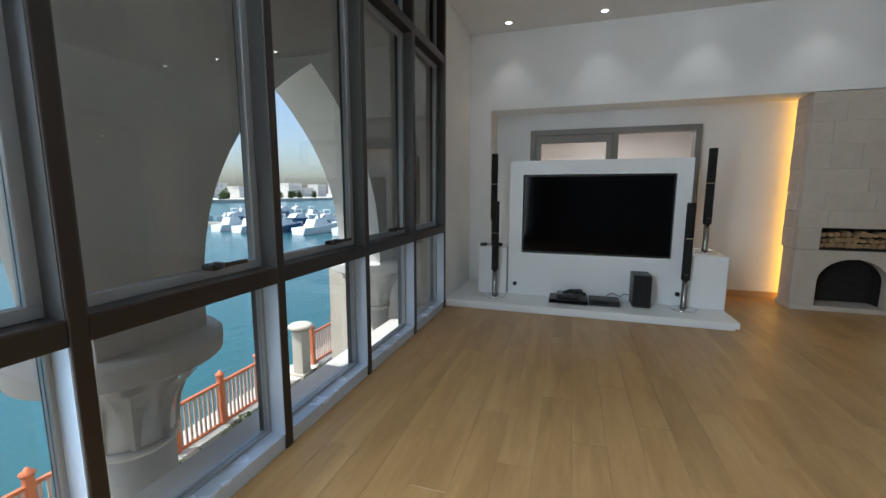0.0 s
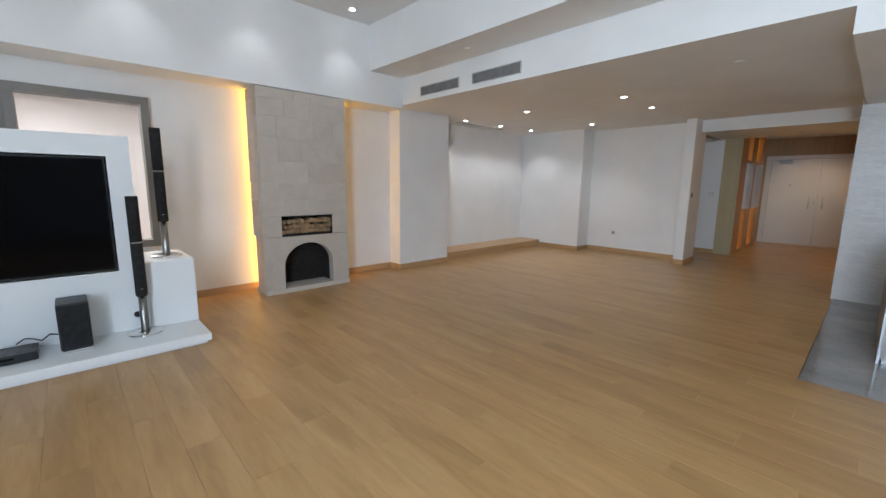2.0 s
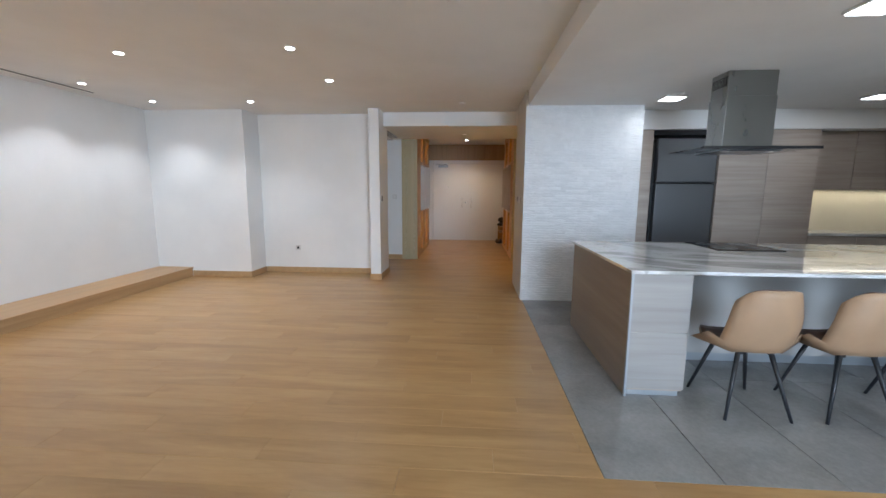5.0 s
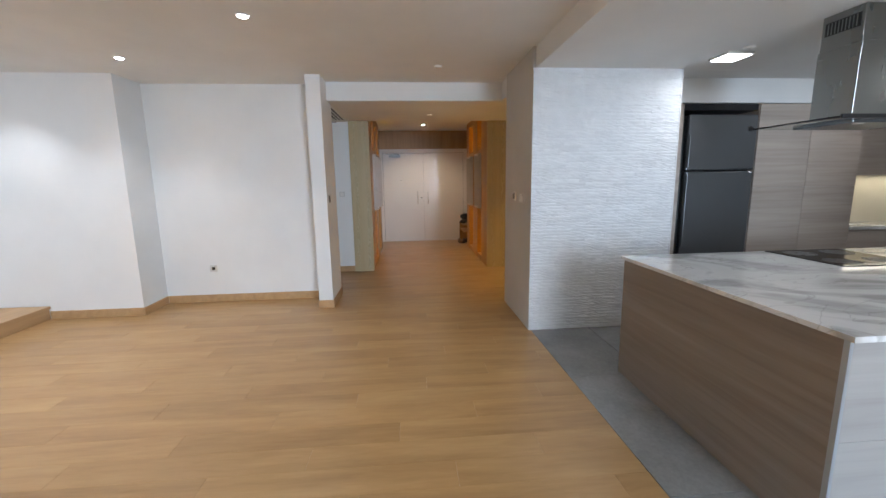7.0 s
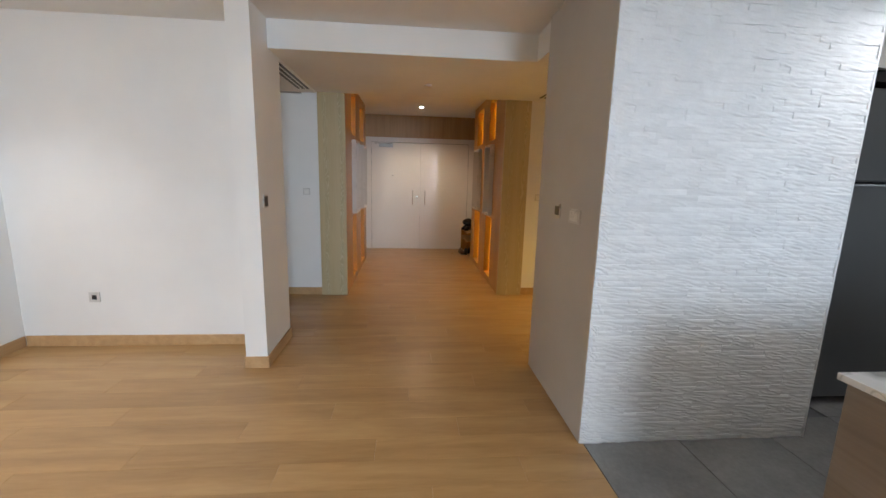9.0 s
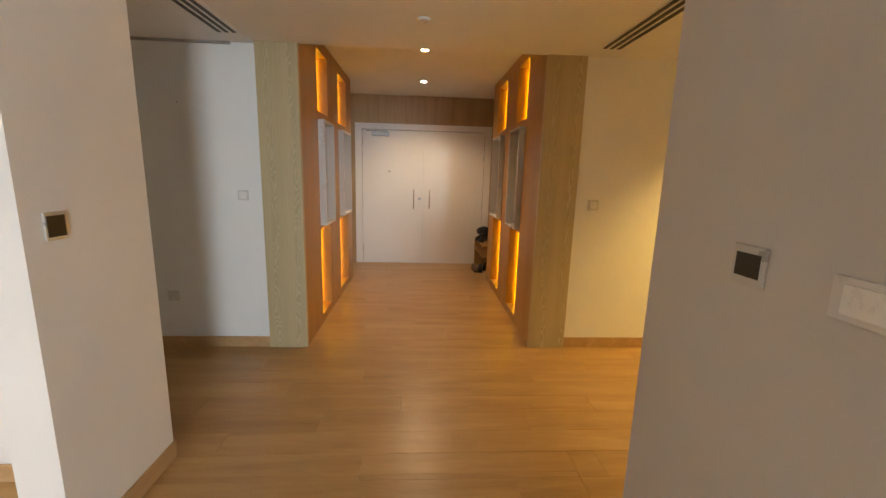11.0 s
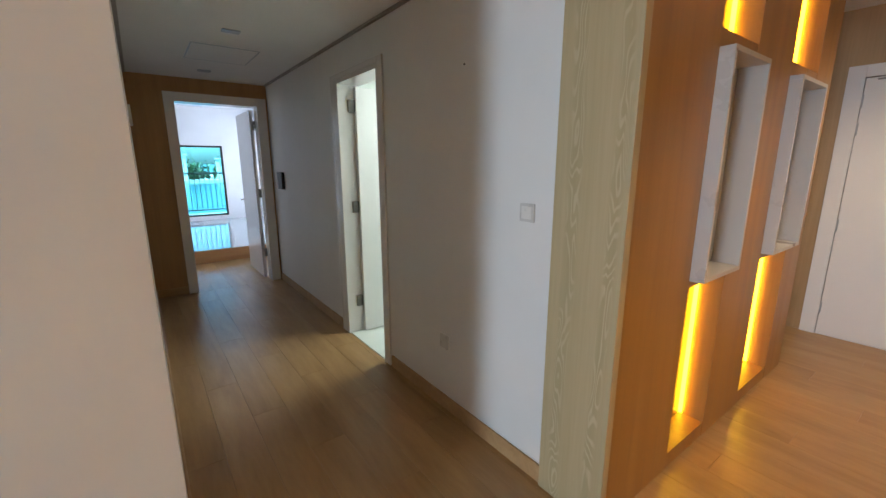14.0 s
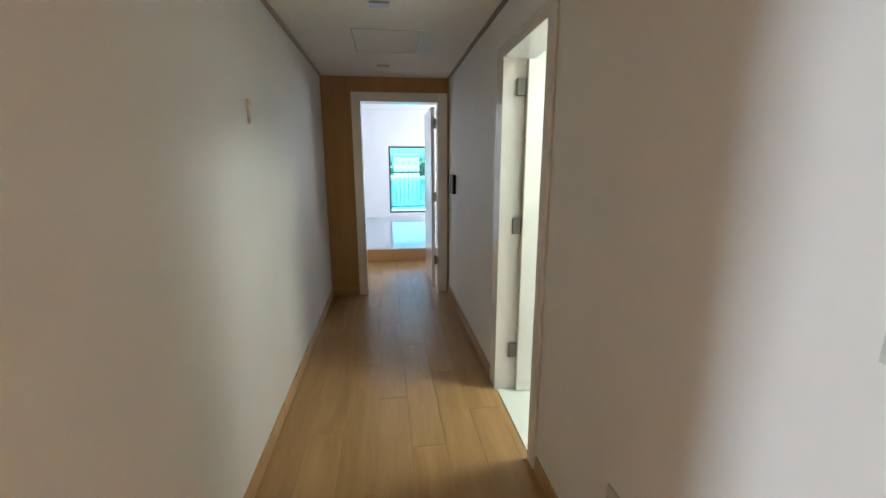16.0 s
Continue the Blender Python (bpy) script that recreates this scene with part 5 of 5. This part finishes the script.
flush_door(2, "white bathroom door standing open", [(fx0, fx1, 5.62, 5.70, 0, 2.20), (fx0, fx1, 4.92, 4.945, 0, 2.20), (fx0, fx1, 4.945, 5.62, 2.165, 2.20), (fx0, 11.539, 5.70, 5.76, 0, 2.24), (fx0, 11.539, 4.86, 4.92, 0, 2.24), (fx0, 11.539, 4.92, 5.70, 2.20, 2.24)],
           box(11.665, 12.37, 5.57, 5.612, 0.01, 2.15, 0.003), [box(11.61, 11.664, 5.595, 5.619, z - 0.05, z + 0.05, 0.004) for z in (0.30, 1.16, 2.00)], rod((12.30, 5.57, 1.0), (12.30, 5.52, 1.0), 0.012))
flush_door(3, "white bedroom door standing open", [(10.46, 10.56, 7.85, 8.03, 0, 2.31), (11.41, 11.52, 7.85, 8.03, 0, 2.31), (10.56, 11.41, 7.85, 8.03, 2.21, 2.31)],
           box(11.355, 11.397, 8.05, 8.89, 0.01, 2.19, 0.003), [box(11.385, 11.411, 8.0, 8.06, z - 0.055, z + 0.055, 0.004) for z in (0.36, 1.15, 2.0)], rod((11.355, 8.82, 1.02), (11.30, 8.82, 1.02), 0.012))
fx = [(11.525, 11.539, -0.42, -0.345, 0, 2.22), (11.525, 11.70, -0.45, -0.42, 0, 2.15)]
tagged(part("trim_doorway", boxes(fx), DOORW), "white painted door lining", kind="structure")
tagged(part("wall_store", boxes([(11.70, 13.0, -1.6, -1.5, 0, LOW), (11.70, 13.0, -0.1, 0.0, 0, LOW), (13.0, 13.1, -1.6, 0.0, 0, LOW), (11.7, 13.1, -1.6, 0.0, 2.5, 2.6), (11.545, 13.0, -1.5, -0.1, -0.2, 0.0)]), WHITE), kind="structure")
wl = new("south_passage_lamp", bpy.data.lights.new("south_passage_lamp", "SPOT"))
wl.data.spot_size, wl.data.spot_blend, wl.data.shadow_soft_size = radians(120), 0.75, 0.2
wl.data.energy, wl.data.color = 86.0, (1.0, 0.64, 0.17)
wl.location = (10.85, -0.85, LOBBY - 0.02)

# bedroom and bathroom fittings and the lamps that light these rooms
bw = thing("window_bedroom", (11.35, BY, 0.2))
tagged(bw, "dark framed full height bedroom window", kind="structure")
part("window_frame", boxes([(10.88, 10.92, BY + 0.02, BY + 0.10, 0.30, 1.94), (11.78, 11.82, BY + 0.02, BY + 0.10, 0.30, 1.94), (10.92, 11.78, BY + 0.02, BY + 0.10, 1.90, 1.94), (10.92, 11.78, BY + 0.02, BY + 0.10, 0.30, 0.34)]), FRAME, bw)
part("pane", box(10.92, 11.78, BY + 0.05, BY + 0.058, 0.34, 1.90), glass("tinted blue glass", (0.20, 0.66, 0.80)), bw).visible_shadow = False
bal = thing("balcony_railing", (11.47, BY + 1.6, 0), "dark balcony railing with thin upright bars", "railing")
part("top_rail", box(8.5, 14.5, BY + 1.58, BY + 1.64, 1.25, 1.30), FRAME, bal)
part("bottom_rail", box(8.5, 14.5, BY + 1.59, BY + 1.63, 0.28, 0.31), FRAME, bal)
for x in (8.55, 10.5, 12.5, 14.4):
    part("post", box(x, x + 0.05, BY + 1.585, BY + 1.635, 0.19, 1.25), FRAME, bal)
for i in range(50):
    part("baluster", box(8.55 + i * 0.12, 8.566 + i * 0.12, BY + 1.602, BY + 1.618, 0.31, 1.25), FRAME, bal)
tagged(part("balcony_floor", box(8.5, 14.5, BY + 0.15, BY + 1.8, 0.0, 0.19), FACADE), "pale balcony floor outside the bedroom", kind="structure")
tagged(part("water_north", box(-6.9, 400, 25, 2500, -4.72, -4.5), bpy.data.materials["sea water"]), "harbour water beyond the bedroom", kind="structure")
tagged(part("backdrop_shore_north", box(-80, 200, 150, 240, -4.65, -3.6), SAND), "low sandy shore across the water", kind="structure")
grove = new("shore_trees", leaves(7000, ((-30, 70), (156, 166), -3.6), 1.1, 17, 7.5))
grove.data.materials.append(LEAF)
tagged(grove, "row of leafy green trees on the shore beyond the balcony", "trees", kind="stuff")
for x, w, h in ((-4.0, 12.0, 6.6), (13.5, 9.0, 7.6), (31.0, 14.0, 6.4)):
    v = thing("shore_villa", (x, 152, -3.6), "white rendered villa among the shore trees", "house", "shore villas")
    part("wall", box(x, x + w, 152, 155.5, -3.6, -3.6 + h), VILLA, v)
    part("roof", box(x - 0.3, x + w + 0.3, 151.7, 155.6, -3.6 + h, -3.2 + h), VILLA, v)
    for i in range(int(w / 2.2)):
        for z in (-2.4, 0.6):
            part("window", box(x + 0.6 + i * 2.2, x + 1.7 + i * 2.2, 151.96, 152.02, z, z + 1.3), VGLASS, v)
# Fill lamp added before the windowless east wall to brighten the bedroom.
bl = new("bedroom_fill", bpy.data.lights.new("bedroom_fill", "AREA"))
bl.data.shape, bl.data.size, bl.data.size_y, bl.data.energy, bl.data.color = "RECTANGLE", 3.0, 2.0, 19, (0.86, 0.92, 1.0)
bl.matrix_world = look((12.95, 11.4, 1.5), (9.5, 11.2, 1.0))
ba = new("bathroom_lamp", bpy.data.lights.new("bathroom_lamp", "AREA"))
ba.data.size, ba.data.energy, ba.data.color = 0.5, 5.5, (0.96, 1.0, 0.92)
ba.location = (12.7, 5.1, 2.48)

# ---- switches and sockets ----
def wall_plate(name, centre, axis, w, h, mat, lab, cat, rocker=True, toward=-1, mark=None):
    x, y, z = centre
    t = thing(name, centre, lab, cat)

    def b(hw, hh, d0, d1, bev):
        if axis == "x":
            return box(min(x + toward * d0, x + toward * d1), max(x + toward * d0, x + toward * d1), y - hw, y + hw, z - hh, z + hh, bev)
        return box(x - hw, x + hw, min(y + toward * d0, y + toward * d1), max(y + toward * d0, y + toward * d1), z - hh, z + hh, bev)
    part("plate", b(w / 2, h / 2, 0.001, 0.010, 0.002), SWITCH_EDGE if mat is SWITCH else mat, t)
    if rocker:
        part("rocker", b(w * 0.34, h * 0.34, 0.010, 0.014, 0.0015), mat, t)
    if mark:
        part("insert", b(w * mark[0], h * mark[1], 0.009, 0.0115, 0.001), mark[2], t)
    return t


wall_plate("light_switch", (11.54, 3.545, 1.315), "x", 0.084, 0.084, SWITCH, "white square light switch by the ash pilaster", "switch")
wall_plate("light_switch", (11.54, 0.62, 1.30), "x", 0.088, 0.088, SWITCH, "white square light switch on the amber lit wall", "switch")
wall_plate("wall_socket", (11.54, 4.17, 0.455), "x", 0.088, 0.088, SWITCH, "white blank socket plate low on the corridor wall", "socket", False)
wall_plate("thermostat", (9.63, 3.40, 1.315), "y", 0.088, 0.10, SWITCHG, "silver room thermostat with a dark display on the wall end", "thermostat", False, -1, (0.42, 0.38, BLACK))
wall_plate("light_switch", (8.79, 1.275, 1.318), "y", 0.16, 0.088, SWITCH, "white double light switch on the grey plaster wall", "switch", True, 1)
wall_plate("thermostat", (9.08, 1.275, 1.33), "y", 0.10, 0.10, SWITCHG, "silver room thermostat with a dark display", "thermostat", False, 1, (0.38, 0.30, BLACK))
wall_plate("wall_socket", (9.98, 4.975, 0.44), "x", 0.088, 0.088, SWITCH, "white wall socket with a black plug", "socket", False, -1, (0.22, 0.22, BLACK))
ic = wall_plate("intercom", (11.54, 7.44, 1.33), "x", 0.16, 0.20, BLACK, "black wall intercom panel beside the bedroom door", "intercom", False, -1, (0.16, 0.34, GLOSS))
part("housing", box(11.500, 11.5305, 7.35, 7.53, 1.23, 1.43, 0.004), BLACK, ic, "matt black intercom housing")
solo("wall_hook", box(10.1405, 10.155, 5.355, 5.38, 1.75, 1.87, 0.003), SWITCH, "small white hook plate on the corridor wall", "hook")
solo("wall_plug_hole", box(11.534, 11.5395, 4.0, 4.008, 2.02, 2.028), BLACK, "small dark screw hole in the white wall", "screw hole")

# ---- floor, tile and stone pieces ----
def piece_mesh(name, lx, ly, lz, mat, chamfer=0.002):
    bm = bmesh.new()
    lo = [bm.verts.new((x, y, -lz)) for x, y in ((0, 0), (lx, 0), (lx, ly), (0, ly))]
    mid = [bm.verts.new((x, y, -chamfer)) for x, y in ((0, 0), (lx, 0), (lx, ly), (0, ly))]
    c = chamfer
    hi = [bm.verts.new((x, y, 0)) for x, y in ((c, c), (lx - c, c), (lx - c, ly - c), (c, ly - c))]
    for a, b in ((lo, mid), (mid, hi)):
        for i in range(4):
            bm.faces.new((a[i], a[(i + 1) % 4], b[(i + 1) % 4], b[i]))
    bm.faces.new(hi)
    me = bpy.data.meshes.new(name)
    bm.to_mesh(me)
    bm.free()
    me.materials.append(mat)
    return me


PW, PL, GAP = 0.195, 1.30, 0.0007
floor_ob, kitchen_floor = bpy.data.objects["floor"], bpy.data.objects["floor_kitchen"]
whole = piece_mesh("plank", PW - GAP, PL - GAP, 0.012, PLANK, 0.0010)
rng = random.Random(21)
rest_v, rest_f, laid = [], [], 0
AREAS = [(-1.37, 5.06, -4.0, 6.80), (5.06, 9.50, 1.25, 7.20), (9.50, 9.98, 1.25, 5.58), (9.98, 10.14, 1.25, 3.40), (10.14, 11.54, -2.2, 7.87), (9.50, 10.14, -2.2, 1.25), (11.54, 14.96, 0.56, 3.6), (10.0, 13.0, 7.87, 9.49)]
for ax0, ax1, ay0, ay1 in AREAS:
    i0, i1 = math.floor((ax0 + 1.37) / PW), math.ceil((ax1 + 1.37) / PW)
    for i in range(i0, i1):
        xa, xb = max(ax0, -1.37 + i * PW), min(ax1, -1.37 + (i + 1) * PW)
        if xb - xa < 0.004:
            continue
        shift = (i * 0.618 % 1) * PL
        j = math.floor((ay0 - shift) / PL)
        while shift + j * PL < ay1:
            ya, yb = max(ay0, shift + j * PL), min(ay1, shift + (j + 1) * PL)
            j += 1
            if yb - ya < 0.004:
                continue
            full = xb - xa > PW - 0.001 and yb - ya > PL - 0.001
            if full and laid < 300 and -0.4 < xa < 10.6 and -0.5 < ya < 4.6:
                p = new("plank", whole)
                p.parent, p.location = floor_ob, (xa, ya, 0)
                laid += 1
            else:
                k = len(rest_v)
                x0, x1, y0, y1 = xa, xb - GAP, ya, yb - GAP
                c = 0.001
                rest_v += [(x0, y0, -0.012), (x1, y0, -0.012), (x1, y1, -0.012), (x0, y1, -0.012), (x0, y0, -c), (x1, y0, -c), (x1, y1, -c), (x0, y1, -c), (x0 + c, y0 + c, 0), (x1 - c, y0 + c, 0), (x1 - c, y1 - c, 0), (x0 + c, y1 - c, 0)]
                for q in ((0, 1, 5, 4), (1, 2, 6, 5), (2, 3, 7, 6), (3, 0, 4, 7), (4, 5, 9, 8), (5, 6, 10, 9), (6, 7, 11, 10), (7, 4, 8, 11), (8, 9, 10, 11)):
                    rest_f.append(tuple(k + n for n in q))
me = bpy.data.meshes.new("planks")
me.from_pydata(rest_v, [], rest_f)
me.materials.append(PLANKS)
rest = new("planks", me)
rest.parent = floor_ob
tagged(rest, kind="stuff")

tile_me = piece_mesh("tile", 1.196, 0.596, 0.012, TILE, 0.0015)
edge_me = piece_mesh("tile", 0.40, 0.596, 0.012, TILE, 0.0015)
for i in range(4):
    for j in range(9):
        ty = 0.65 - j * 0.6
        if i == 3 and ty > -0.8:
            continue
        t = new("tile", edge_me if i == 3 else tile_me)
        t.parent, t.location = kitchen_floor, (5.062 + 1.2 * i, ty, 0)

split_wall = tagged(part("wall_split_stone", box(8.476, 8.48, -0.17, 1.275, 0, KIT), SPLIT), "white split stone feature wall", kind="structure")
part("corner_strip", box(8.4635, 8.4755, -0.17, -0.157, 0, KIT, 0.001), SPLIT, split_wall)
shapes = []
for w in (0.14, 0.20, 0.28):
    for k in range(3):
        d, tilt, r = 0.006 + 0.0025 * k, (-0.003, 0.002, 0.004)[k], random.Random(int(w * 100) + k)
        bm = bmesh.new()
        h, n = 0.0315, 5
        f = [[bm.verts.new((-d + tilt * (u - 0.5) * 2 + r.uniform(-0.0025, 0.0025) - (0.002 if v in (1, 2) else 0), w * u, h * v / 3)) for u in (i / n for i in range(n + 1))] for v in range(4)]
        for a, b in zip(f, f[1:]):
            for i in range(n):
                bm.faces.new((a[i], a[i + 1], b[i + 1], b[i]))
        back = [bm.verts.new((0, w * u, h * v)) for u, v in ((0, 0), (1, 0), (1, 1), (0, 1))]
        for edge, (p, q) in ((f[0], (0, 1)), (f[3], (3, 2)), ([row[0] for row in f], (0, 3)), ([row[-1] for row in f], (1, 2))):
            bm.faces.new(list(edge) + [back[q], back[p]])
        bmesh.ops.recalc_face_normals(bm, faces=bm.faces)
        m2 = bpy.data.meshes.new("stone_strip")
        bm.to_mesh(m2)
        bm.free()
        m2.materials.append(SPLIT)
        shapes.append((w, m2))
rng = random.Random(8)
sv, sf, count = [], [], 0
z = 0.0
while z < KIT - 0.03:
    y = -0.1565
    while y < 1.272:
        w, m2 = shapes[rng.randrange(9)]
        k = min(1.0, (1.275 - y) / w)
        if k == 1.0 and count < 300 and 0.5 < z < 1.95 and y > -0.1:
            o = new("stone_strip", m2)
            o.parent, o.location = split_wall, (8.476, y, z)
            count += 1
        else:
            base = len(sv)
            sv += [(8.476 + v.co.x, y + v.co.y * k, z + v.co.z) for v in m2.vertices]
            sf += [tuple(base + i for i in q.vertices) for q in m2.polygons]
        y += w
    z += 0.032
me = bpy.data.meshes.new("stone_strips")
me.from_pydata(sv, [], sf)
me.materials.append(SPLIT)
o = new("stone_strips", me)
o.parent = split_wall
tagged(o, kind="stuff")
